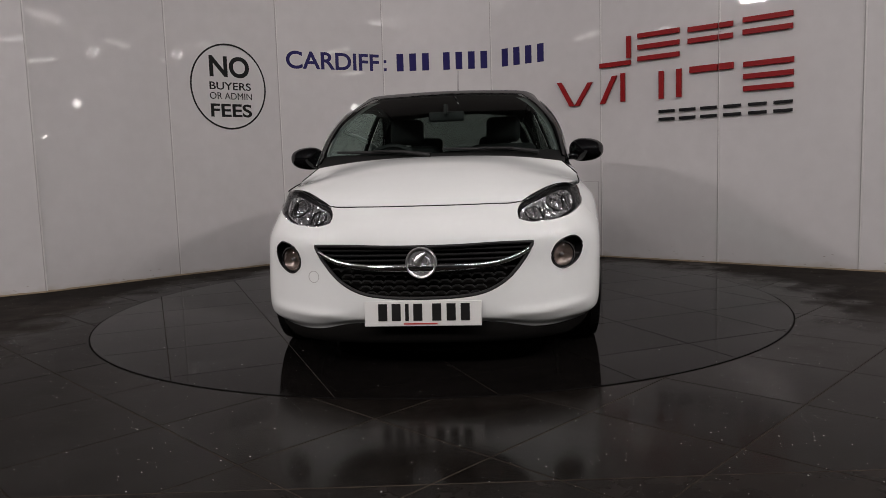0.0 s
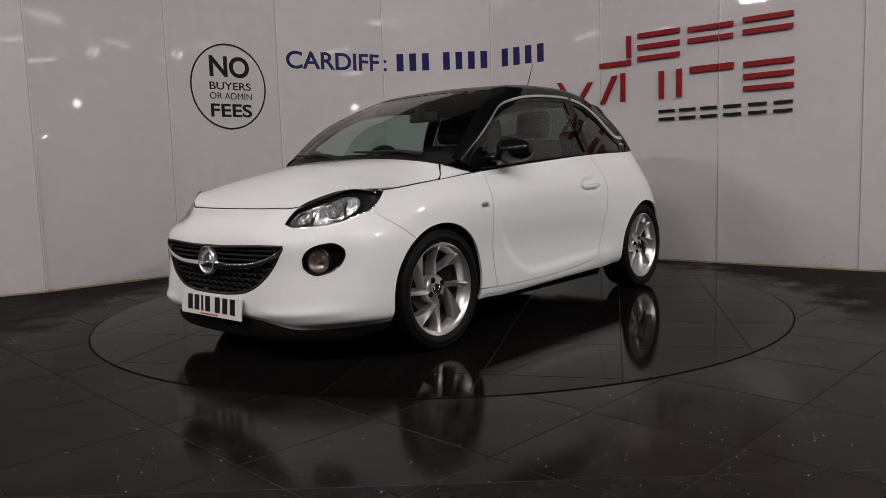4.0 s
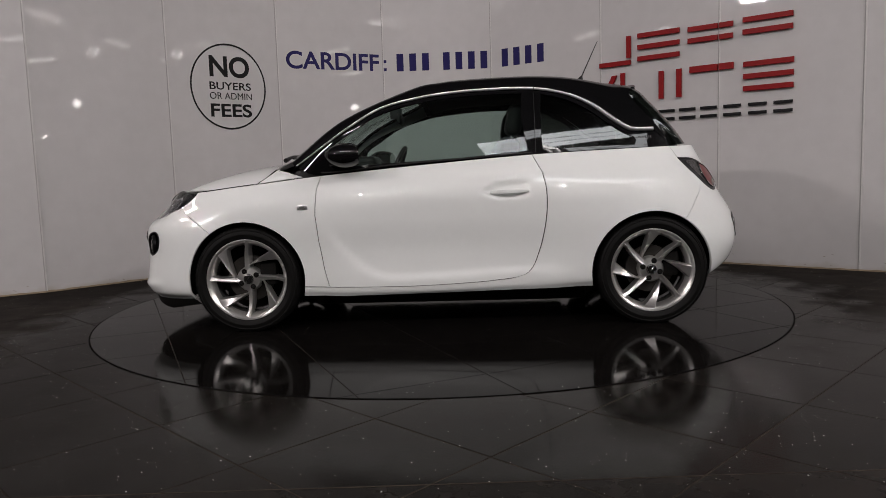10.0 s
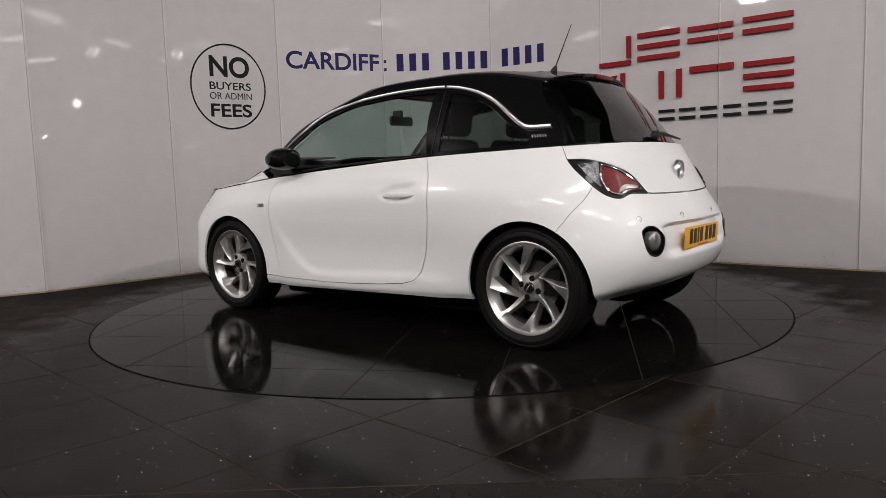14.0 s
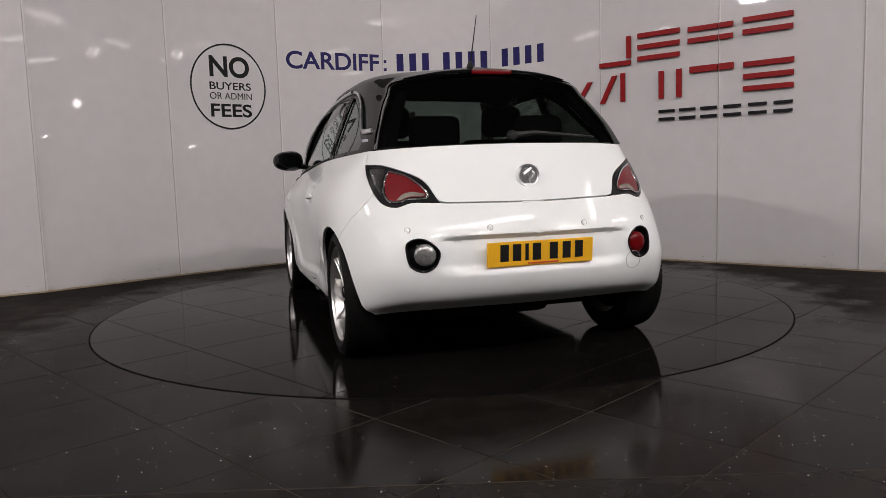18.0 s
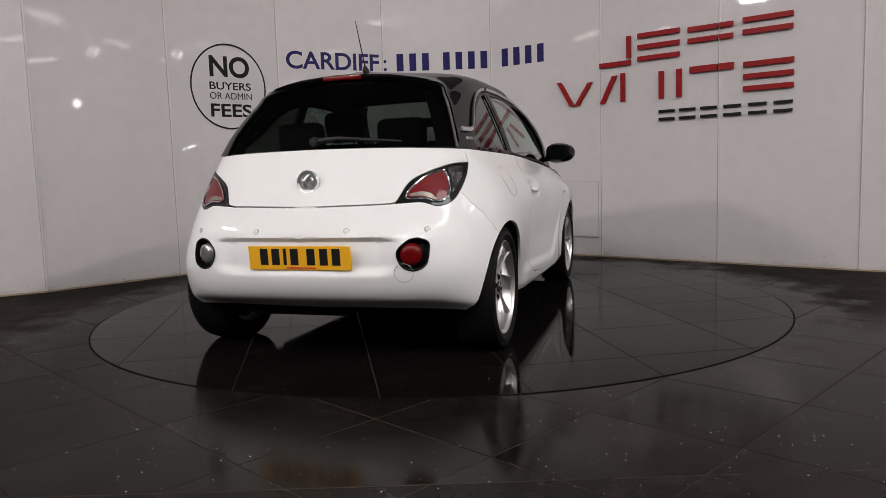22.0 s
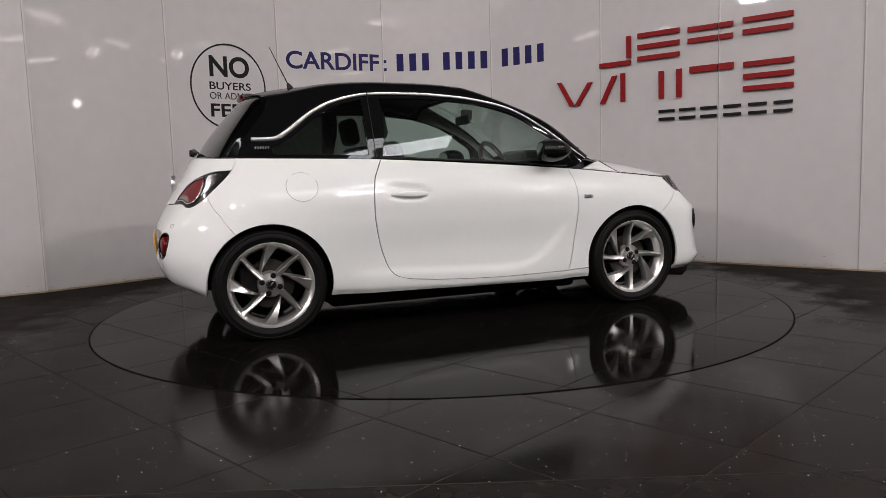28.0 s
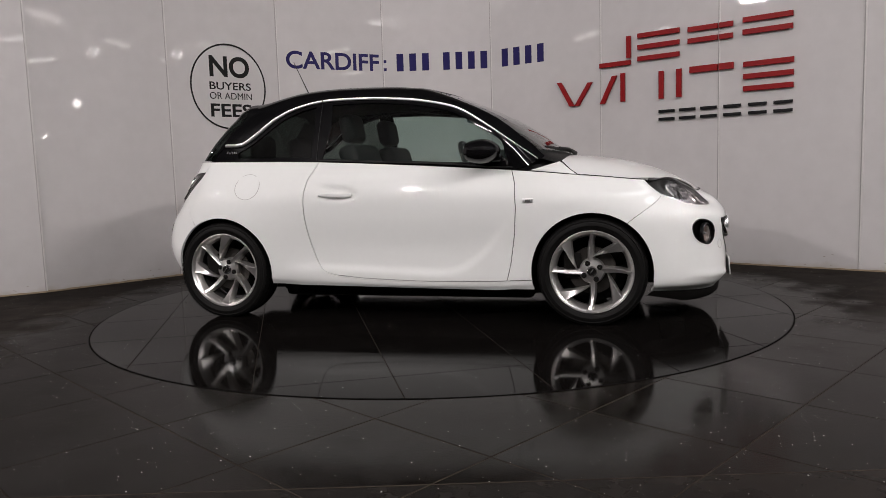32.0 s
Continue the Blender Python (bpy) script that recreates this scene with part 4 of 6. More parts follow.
def build_bonnet(car):
    E = np.array([(1.728, .445, .748), (1.690, .500, .780), (1.595, .590, .815), (1.465, .700, .824), (1.27, .744, .828), (1.085, .760, .855), (.985, .685, .930)])
    C = np.array([(1.778, 0, .743), (1.735, 0, .778), (1.64, 0, .830), (1.495, 0, .889), (1.335, 0, .934), (1.16, 0, .962), (1.015, 0, .976)])
    n, k = 40, 30
    t = np.linspace(0, 6, n + 1)
    e, c = catmull(E, t), catmull(C, t)
    vs, fs = [], []
    for i in range(n + 1):
        for j in range(-k, k + 1):
            f = abs(j) / k
            g = 1 - (1 - f * f) ** 1.0
            zz = f ** 2.6
            x = c[i, 0] + (e[i, 0] - c[i, 0]) * f ** 2.0
            y = e[i, 1] * f * (1 if j > 0 else -1)
            z = c[i, 2] + (e[i, 2] - c[i, 2]) * zz
            vs.append((x, y, z))
    w = 2 * k + 1
    for i in range(n):
        for j in range(w - 1):
            fs.append((i * w + j, i * w + j + 1, (i + 1) * w + j + 1, (i + 1) * w + j))
    bm = mesh_from(vs, fs)
    border = [x for x in bm.edges if len(x.link_faces) == 1]
    r = bmesh.ops.extrude_edge_only(bm, edges=border)
    for v in r["geom"]:
        if isinstance(v, bmesh.types.BMVert):
            v.co.z -= 0.016
            v.co.y *= 0.985
    bmesh.ops.recalc_face_normals(bm, faces=bm.faces[:])
    part("bonnet", bm, M_PAINT, car)
    # black brow between headlight and bonnet
    vs, fs = [], []
    m = 36
    for i in range(m + 1):
        f = i / m
        p = LOWER.at([(1.96 + 2.02 * f, 4.96)])[0] + np.array((.0, .001, .0015))
        q = catmull(E, np.array([3.02 * f]))[0] + np.array((.004, -.004, -.004))
        up = .005 * math.sin(math.pi * f)
        for g in np.linspace(0, 1, 5):
            c = p + (q - p) * g
            vs.append((c[0], c[1], c[2] + up * math.sin(math.pi * g)))
    for i in range(m):
        for j in range(4):
            fs.append((5 * i + j, 5 * i + j + 1, 5 * i + j + 6, 5 * i + j + 5))
    bm = mesh_from(vs, fs)
    bmesh.ops.recalc_face_normals(bm, faces=bm.faces[:])
    pair("headlight_brow", bm, M_LAMPBLACK, car, "gloss black brow over the headlight")
    # dark gap round the bonnet
    fr = [(p[0] - .003, p[1], p[2] + .0015) for p in LOWER.at(np.array([(a, 5.0) for a in np.linspace(0, 1.93, 24)]))]
    sd = [(p[0], p[1] - .001, p[2] + .003) for p in LOWER.at(np.array([(a, 5.0) for a in np.linspace(4.0, 5.2, 24)]))]
    sd += [(p[0], p[1] + .003, p[2] + .001) for p in e[34:]]
    part("bonnet_gap", tube([(x, -y, z) for x, y, z in fr[::-1]] + fr[1:], .0031, 6), M_INNER, car)
    pair("bonnet_side_gap", tube(sd, .0030, 6), M_INNER, car)
    # wing corner behind the bonnet
    a, b, d = Vector((1.075, .770, .855)), Vector((.975, .690, .930)), Vector((.815, .766, .884))
    bm = bmesh.new()
    m = 8
    rows = []
    for i in range(m + 1):
        rows.append([bm.verts.new(a.lerp(b, i / m).lerp(d, j / m) + Vector((0, .012, .006)) * math.sin(math.pi * min(1, i / m)) * math.sin(math.pi * j / m)) for j in range(m)])
    tip = bm.verts.new(d)
    for i in range(m):
        for j in range(m - 1):
            bm.faces.new((rows[i][j], rows[i][j + 1], rows[i + 1][j + 1], rows[i + 1][j]))
        bm.faces.new((rows[i][m - 1], tip, rows[i + 1][m - 1]))
    bmesh.ops.recalc_face_normals(bm, faces=bm.faces[:])
    pair("wing_corner", bm, M_PAINT, car)
    # cowl under the windscreen
    vs, fs = [], []
    for j in range(-24, 25):
        f = j / 24
        p = UPPER.at([(abs(f) * 2.75, 0.12)])[0]
        q0 = (1.02 + (.985 - 1.02) * f * f, .675 * f * 1.04, .968 + (.915 - .968) * abs(f) ** 2.6)
        vs += [(p[0] - .02, math.copysign(p[1], f), p[2] - .004), q0]
    for j in range(48):
        fs.append((2 * j, 2 * j + 1, 2 * j + 3, 2 * j + 2))
    part("cowl", mesh_from(vs, fs), M_TRIM, car)
    for y0, y1 in ((-.10, -.60), (.50, .02)):
        pts = []
        for f in np.linspace(0, 1, 10):
            y = y0 + (y1 - y0) * f
            p = UPPER.at([UPPER.find((1, 2), (abs(y), .992 + .022 * f), 0, 2.2, 0, 1)])[0]
            pts.append((p[0] + .012, y, p[2] + .006))
        wiper = part("wiper", tube(pts, [.006 + .004 * math.sin(math.pi * f) for f in np.linspace(0, 1, 10)], 8), M_TRIM, car)
        part("wiper_arm", tube([(pts[0][0] + .03, y0 + .06, pts[0][2] - .012), (pts[2][0] + .02, pts[2][1], pts[2][2] + .008), (pts[5][0] + .008, pts[5][1], pts[5][2] + .008)], [.014, .009, .006], 8), M_TRIM, wiper)


HATCH_SEAM = smooth_line([(10.02, .03), (10.04, .45), (10.08, .95), (10.15, 1.5), (10.28, 2.1), (10.48, 2.6), (10.75, 2.83)], 3)


def build_glasshouse(car):
    U = up_side
    chrome = [U(*p) for p in smooth_line(CHROME, 3)]
    ws = along([*[(a, .10) for a in np.linspace(0, 2.25, 11)], *[(2.25 - .13 * b * b, b) for b in np.linspace(.2, 1.92, 12)], *[(a, 1.92) for a in np.linspace(1.65, 0, 10)]], scale=(.3, .25))
    part("windscreen", skin_bm(UPPER, ws, mirror=True, scale=(.3, .25), step=.04, rim=0, lift=-.002), M_SCREEN, car)
    roof = along([(0, 1.93), *[(a, 1.93) for a in np.linspace(.3, 1.7, 8)], *[(2.26 - .13 * b * b, b) for b in np.linspace(1.93, 0, 14)], (2.6, 0), (2.95, .02), *chrome, *HATCH_SEAM[2:], *[(a, 2.86) for a in np.linspace(11.0, 13, 10)], (13, 3.5), (13, 3.985), *[(a, 3.985) for a in np.linspace(12.5, .5, 30)], (0, 3.985), (0, 3)], scale=(.3, .25), step=.03)
    part("roof", skin_bm(UPPER, roof, mirror=True, scale=(.3, .25), step=.035, rim=.012), M_ROOFBLACK, car, "gloss black roof skin with pillars")
    glass1 = [U(*p) for p in smooth_line([(.665, .945), (.645, 1.055), (.54, 1.128), (.36, 1.238), (.155, 1.292), (-.04, 1.318), (-.24, 1.331), (-.455, 1.332)], 3)] + [U(*p) for p in [(-.482, .995), (-.1, .968), (.3, .948)]]
    glass2 = [U(*p) for p in [(-.56, 1.0), (-.565, 1.325)]] + [U(*p) for p in smooth_line([(-.60, 1.318), (-.70, 1.292), (-.83, 1.228), (-.955, 1.135), (-1.04, 1.080), (-1.09, 1.058)], 3)] + [U(*p) for p in [(-1.10, 1.04), (-1.09, 1.012)]]
    d1, d2 = along(glass1, scale=(.3, .25)), along(glass2, scale=(.3, .25))
    belt = [(a, 0.0) for a in np.linspace(10.02, 3.0, 40)]
    fr = along([*chrome, (10.04, .5), *belt, (2.97, .05)], scale=(.3, .25))
    frame_l, frame_r = pair("window_frame", skin_bm(UPPER, fr, [d1, d2], scale=(.3, .25), step=.03, rim=.01, lift=-.003), M_ROOFBLACK, car)
    pair("door_glass", skin_bm(UPPER, d1, scale=(.3, .25), step=.04, rim=0, lift=-.009, shape=glass_shape), M_GLASS, car)
    pair("quarter_glass", skin_bm(UPPER, d2, scale=(.3, .25), step=.04, rim=0, lift=-.009, shape=glass_shape), M_GLASS_DARK, car)
    rg = along([*[(a, .03) for a in np.linspace(10.2, 13, 16)], *[(13, b) for b in np.linspace(.3, 2.85, 10)], *[(a, 2.85) for a in np.linspace(12.8, 11.0, 10)], *HATCH_SEAM[::-1]], scale=(.3, .25))
    part("rear_window", skin_bm(UPPER, rg, mirror=True, scale=(.3, .25), step=.04, rim=0, lift=-.004), M_GLASS_DARK, car, "dark tinted rear window")
    line = UPPER.at(np.array([U(*p) for p in smooth_line(CHROME, 5)]))
    off = line + np.array([0, .006, .002])
    r = [float(np.interp(i / len(off), (0, .12, .35, .6, .75, 1), (.004, .006, .0085, .009, .0135, .0115))) for i in range(len(off))]
    pair("chrome_strip", tube([tuple(p) for p in off], r, 8, flat=.6), M_SATIN, car, "chrome window surround strip")
    # joint of door and body in the pillar, through the chrome strip
    for s in (1, -1):
        q = UPPER.at(np.array([U(x, z) for x, z in ((-.519, .985), (-.521, 1.10), (-.522, 1.22), (-.523, 1.33), (-.524, 1.347))]))
        part("pillar_joint", tube([(p[0], s * (p[1] + .001), p[2]) for p in q], .0016, 6), M_TRIM, car)
        part("strip_joint", box_bm(.004, .014, .017, 0, Matrix.Translation((-.524, s * (q[-1][1] + .007), q[-1][2] + .013))), M_TRIM, car, smooth=False)
    # waist seal
    line = UPPER.at(np.array([(a, .05) for a in np.linspace(3.9, 7.0, 20)])) + np.array([0, .004, 0])
    pair("waist_seal", tube([tuple(p) for p in line], .006, 6), M_TRIM, car)


F_LAMP = [(1.80, 3.92), (1.85, 4.28), (2.05, 4.64), (2.45, 4.75), (2.95, 4.77), (3.38, 4.72), (3.58, 4.45), (3.44, 4.13), (2.95, 3.92), (2.40, 3.74), (2.0, 3.70)]


def build_lamps(car, lamp_up, lamp_low, tail_up, tail_low, fog_f, fog_r):
    out = along([*lamp_up, *lamp_low], .015)
    bowls = [(low_front(y, z), r) for y, z, r in ((.500, .695, .038), (.610, .738, .048))]
    bed = along(smooth_line([F_LAMP[0], *F_LAMP[1:], F_LAMP[0]], 4)[:-1], .015)
    holes, poses = [], []
    for ab, r in bowls:
        q = LOWER.at([ab])[0]
        du, dv = LOWER.at([ab + np.array((.02, 0))])[0] - q, LOWER.at([ab + np.array((0, .02))])[0] - q
        n = np.cross(du, dv)
        n = Vector(n if n[0] > 0 else -n).normalized()
        inv = np.linalg.pinv(np.stack([du, dv], 1) / .02)
        side = n.cross(Vector((0, 0, 1))).normalized()
        up = side.cross(n)
        holes.append([tuple(ab + inv @ np.array(side * (r * math.cos(t)) + up * (r * math.sin(t)))) for t in np.linspace(0, 2 * math.pi, 21)[:-1]])
        m = Matrix((n, side, n.cross(side))).transposed().to_4x4()
        m.translation = Vector(q) - n * .013
        poses.append((m, r))
    hl = pair("headlight", skin_bm(LOWER, out, holes, lift=-.026, rim=-.024, step=.02), M_LAMPBLACK, car, "clear headlight with dark surround")
    lens = skin_bm(LOWER, out, lift=.001, rim=.006, step=.02)
    lens2 = flip_y(lens)
    part("lens", lens, M_LENS, hl[0])
    part("lens", lens2, M_LENS, hl[1])
    bed_bm = skin_bm(LOWER, bed, holes, lift=-.012, rim=.004, step=.02)
    bed2 = flip_y(bed_bm)
    part("reflector_bed", bed_bm, M_REFLECTOR, hl[0])
    part("reflector_bed", bed2, M_REFLECTOR, hl[1])
    for m, r in poses:
        for s in (0, 1):
            bm = lathe([(r * 1.07, .004), (r, .002), (r * .92, -.010), (r * .66, -.026), (.010, -.034)], 24, "X")
            bm.transform(m)
            ref = part("reflector", flip_y(bm) if s else bm, M_REFLECTOR, hl[s])
            bm = lathe([(.010, -.034), (.009, -.012), (.005, -.006), (.001, -.005)], 14, "X")
            bm.transform(m)
            part("bulb", flip_y(bm) if s else bm, M_CLEARLAMP, ref)
            bm = box_bm(.012, .006, r * 1.7, .002, m @ Matrix.Translation((.0, -r * 1.16, 0)))
            part("divider", flip_y(bm) if s else bm, M_LAMPBLACK, ref)
    for a, b0, b1 in ((2.16, 3.78, 4.52), (2.42, 3.84, 4.66), (3.12, 4.02, 4.68), (3.30, 4.10, 4.62)):
        rib = [tuple(p) for p in LOWER.at(np.array([(a + .06 * f, b0 + (b1 - b0) * f) for f in np.linspace(0, 1, 8)])) - np.array([.011, .003, 0])]
        bm = tube(rib, .0035, 6)
        other = flip_y(bm)
        part("rib", bm, M_CHROME, hl[0])
        part("rib", other, M_CHROME, hl[1])
    line = [tuple(p + np.array([-.004, 0, 0])) for p in LOWER.at(np.array(along(lamp_low[6:-2], .02, False)))]
    pair2 = tube(line, .004, 6)
    o = flip_y(pair2)
    part("light_strip", pair2, M_REFLECTOR, hl[0])
    part("light_strip", o, M_REFLECTOR, hl[1])
    # tail lamps
    out = along([*tail_up, *tail_low], .015)
    tl = pair("tail_light", skin_bm(LOWER, out, lift=.002, rim=.02, step=.02), M_LAMPBLACK, car, "red and clear tail light in a black surround")
    rim_loop = [(10.62, 4.61), (11.08, 4.53), (11.46, 4.36), (11.62, 4.20), (11.50, 4.15), (11.20, 4.14), (10.95, 4.06), (10.74, 4.09), (10.60, 4.24), (10.56, 4.45)]
    red_loop = [(10.64, 4.590), (11.07, 4.512), (11.44, 4.345), (11.58, 4.205), (11.48, 4.165), (11.20, 4.155), (10.95, 4.080), (10.76, 4.105), (10.63, 4.245), (10.59, 4.45)]
    low_loop = [(11.55, 4.235), (11.25, 4.265), (11.04, 4.215), (10.93, 4.10), (11.02, 4.105), (11.22, 4.170), (11.50, 4.178)]
    side_loop = [(9.98, 4.645), (10.24, 4.66), (10.50, 4.625), (10.49, 4.40), (10.54, 4.20), (10.40, 4.29), (10.20, 4.44)]
    smooth_loop = lambda l: [tuple(p) for p in smooth_line([*l, l[0]], 4)[:-1]]
    for s in (0, 1):
        line = LOWER.at(np.array(smooth_loop(rim_loop)))
        pts = [tuple(p + np.array([-.005, .003, .001])) for p in line]
        bm = tube(pts, .0042, 6, True)
        part("chrome_line", flip_y(bm) if s else bm, M_CHROME, tl[s])
        for nm, loop, mat, lf in (("reflector", rim_loop, M_TAILBED, .0030), ("red_lens", red_loop, M_RED, .0050), ("clear_lens", low_loop, M_SMOKE, .0062), ("indicator_reflector", side_loop, M_TAILBED, .0035)):
            bm = skin_bm(LOWER, along(smooth_loop(loop), .012), lift=lf, rim=.003, step=.016)
            bm = flip_y(bm) if s else bm
            part(nm, bm, mat, tl[s])
    # round lamps in the bumpers
    for name, loop, x_dir, cen_yz, mats in (("front_fog_light", fog_f, 1, (.628, .503), (M_CLEARLAMP, M_CLEARLAMP)), ("rear_fog_light", fog_r, -1, (.526, .530), (M_CLEARLAMP, M_RED))):
        how = low_front if x_dir > 0 else low_rear
        q = LOWER.at([how(*cen_yz)])[0]
        turn = 27 if x_dir > 0 else -12
        for s in (1, -1):
            bowl = skin_bm(LOWER, loop, lift=-.042, rim=-.042, step=.02)
            lip_pts = [tuple(p) for p in LOWER.at(np.array(loop))]
            if s < 0:
                bowl = flip_y(bowl)
            b = part(name, bowl, M_LAMPBLACK, car, "round bumper lamp in a gloss black surround")
            bm = tube([(p[0] + .001 * x_dir, s * p[1], p[2]) for p in lip_pts], .0035, 6, True)
            part("ring", bm, M_LAMPBLACK, b)
            r = .050 if x_dir > 0 else .047
            m = Matrix.Translation((q[0] - .010 * x_dir, s * q[1], q[2])) @ Matrix.Rotation(s * radians(turn) + (math.pi if x_dir < 0 else 0), 4, "Z")
            dome = lathe([(.002, .014), (.02, .0135), (.036, .010), (r, .003), (r * 1.06, -.004), (r * 1.06, -.03)], 28, "X")
            dome.transform(m)
            if x_dir < 0:
                part("lamp", dome, mats[0] if s > 0 else mats[1], b)
                continue
            part("lamp", dome, M_LENS, b)
            bm = lathe([(r, .001), (r * .93, -.004), (r * .7, -.014), (.008, -.020)], 28, "X")
            bm.transform(m)
            dish = part("reflector", bm, M_AMBER, b)
            bm = lathe([(.010, -.018), (.009, -.004), (.005, .001), (.001, .002)], 16, "X")
            bm.transform(m)
            part("bulb", bm, M_CLEARLAMP, dish)
            bm = lathe([(r * 1.02, .004), (r * 1.10, .008), (r * 1.20, .004), (r * 1.24, -.012)], 32, "X")
            bm.transform(m)
            part("bezel", bm, M_LAMPBLACK, b)


def build_front(car, grille_low, grille_top):
    low = LOWER.at(np.array(grille_low))
    up = LOWER.at(np.array(grille_top[::-1]))
    # dark back of the grille opening
    loop = along([*grille_low, *grille_top], .02)
    g = part("grille", skin_bm(LOWER, loop, mirror=True, lift=-.045, rim=0, step=.03), M_INNER, car, "black front grille")
    edge = [(p[0] - .004, p[1], p[2]) for p in LOWER.at(np.array(grille_low))]
    edge = [(x, -y, z) for x, y, z in edge[::-1]][:-1] + edge
    topl = LOWER.at(np.array(grille_top))
    t = [(p[0] - .004, p[1], p[2]) for p in topl]
    t = t + [(x, -y, z) for x, y, z in t[::-1]][1:]
    part("grille_surround", tube(edge + t[1:-1], .008, 6, True), M_TRIM, g)
    # slats above the chrome bar
    for z in (.505, .528, .551):
        pts = []
        ymax = .435 + (z - .505) * .9
        for y in np.linspace(-ymax, ymax, 25):
            q = LOWER.at([low_front(abs(y), z)])[0]
            pts.append((q[0] - .022, y, z))
        part("slat", tube(pts, .006, 6, flat=2.0), M_TRIM, g)
    # chrome wing
    pts, rad = [], []
    for y in np.linspace(-.475, .475, 41):
        f = abs(y) / .475
        z = .475 + .070 * f ** 4.5
        q = LOWER.at([low_front(abs(y), z)])[0]
        pts.append((q[0] + .002, y, z))
        rad.append(.023 * (1 - .60 * f))
    part("chrome_bar", tube(pts, rad, 12, flat=.8), M_CHROME, g)
    # mesh of hexagons below
    bm = bmesh.new()
    for r in range(5):
        z = .455 - r * .026
        w = .395 - .16 * (r / 4) ** 2 - (.02 if r % 2 else 0)
        n = int(2 * w / .048)
        for i in range(n + 1):
            y = -w + 2 * w * i / n + (.024 if r % 2 else 0)
            if abs(y) > w:
                continue
            q = LOWER.at([low_front(abs(y), z)])[0]
            for k in range(3):
                a0, a1 = radians(60 * k), radians(60 * k + 60)
                p0 = Vector((q[0] - .02, y + .026 * math.cos(a0), z + .014 * math.sin(a0)))
                p1 = Vector((q[0] - .02, y + .026 * math.cos(a1), z + .014 * math.sin(a1)))
                s = box_bm((p1 - p0).length, .010, .007, .0012, None, 1)
                d = (p1 - p0).normalized()
                m = Matrix((d, Vector((-1, 0, 0)), d.cross(Vector((-1, 0, 0))))).transposed().to_4x4()
                m.translation = (p0 + p1) / 2
                s.transform(m)
                me = bpy.data.meshes.new("t")
                s.to_mesh(me)
                s.free()
                bm.from_mesh(me)
                bpy.data.meshes.remove(me)
    part("honeycomb", bm, M_TRIM, g, smooth=False)
    badge(car, (1.947, 0, .497), 0.070, 1)
    towing_cover(car)
    plate(car, (1.947, 0, .272), 1, M_PLATE_W, -4, "white front number plate with dark bars")
    # black lower lip
    vs, fs = [], []
    n = 40
    for i in range(n + 1):
        a = 4.1 * i / n
        p = LOWER.at([(a, 0.0)])[0]
        q = LOWER.at([(a, 0.25)])[0]
        f = min(1, max(0, (4.1 - a) / 1.0))
        z = .122 + .045 * (1 - f)
        vs += [(q[0] - .012, q[1] - .006, q[2]), (p[0] + .001, p[1], p[2] - .004), (p[0] - .01, p[1] - .004, z + .02), (p[0] - .03, p[1] - .01, z), (p[0] - .2, p[1] * .88, z + .01)]
    for i in range(n):
        for j in range(4):
            fs.append((5 * i + j, 5 * i + j + 1, 5 * i + j + 6, 5 * i + j + 5))
    bm = mesh_from(vs, fs)
    dup = bmesh.ops.duplicate(bm, geom=bm.verts[:] + bm.edges[:] + bm.faces[:])["geom"]
    for v in dup:
        if isinstance(v, bmesh.types.BMVert):
            v.co.y = -v.co.y
    bmesh.ops.remove_doubles(bm, verts=bm.verts[:], dist=1e-4)
    bmesh.ops.recalc_face_normals(bm, faces=bm.faces[:])
    part("front_lip", bm, M_INNER, car, "black plastic lip under the bumper")


def towing_cover(car):
    pts = [LOWER.at([low_front(.505 + .026 * math.cos(a), .432 + .026 * math.sin(a))])[0] for a in np.linspace(0, 2 * math.pi, 29)[:-1]]
    part("front_towing_cover_gap", tube([(p[0] + .0003, -p[1], p[2]) for p in pts], .0012, 6, True), M_SEAM, car)


def badge(car, at, r, way):
    """A plain chrome roundel: a dark field in a ring, with two swept shapes in it."""
    turn = Matrix.Translation(at) @ (Matrix.Rotation(math.pi, 4, "Z") if way < 0 else Matrix.Identity(4))
    b = lathe([(.001, .001), (r * .80, .002), (r * .81, .009), (r * .86, .0125), (r * .93, .0135), (r * .985, .010), (r, .004), (r, -.01)], 48, "X")
    b.transform(turn)
    root = part("badge", b, M_SATIN, car, "round chrome badge")
    bm = lathe([(.001, .0040), (r * .79, .0045)], 32, "X")
    bm.transform(turn)
    part("field", bm, M_BADGE, root)
    for pts, wide in (([(.30, .62), (.02, .40), (-.20, .08), (-.10, -.28), (.16, -.62)], .25), ([(-.55, .30), (-.40, .05), (-.34, -.25), (-.10, -.58)], .15), ([(.28, .40), (.50, .12), (.40, -.16), (.20, -.30)], .13)):
        c = catmull(np.array(pts), np.linspace(0, len(pts) - 1, 14))
        bm = tube([(.009, r * y, r * z) for y, z in c], [r * wide * math.sin(math.pi * (.10 + .84 * f)) for f in np.linspace(0, 1, 14)], 8)
        for v in bm.verts:
            v.co.x = .0045 + (v.co.x - .0045) * .45
        bm.transform(turn)
        part("emblem", bm, M_SATIN, root)


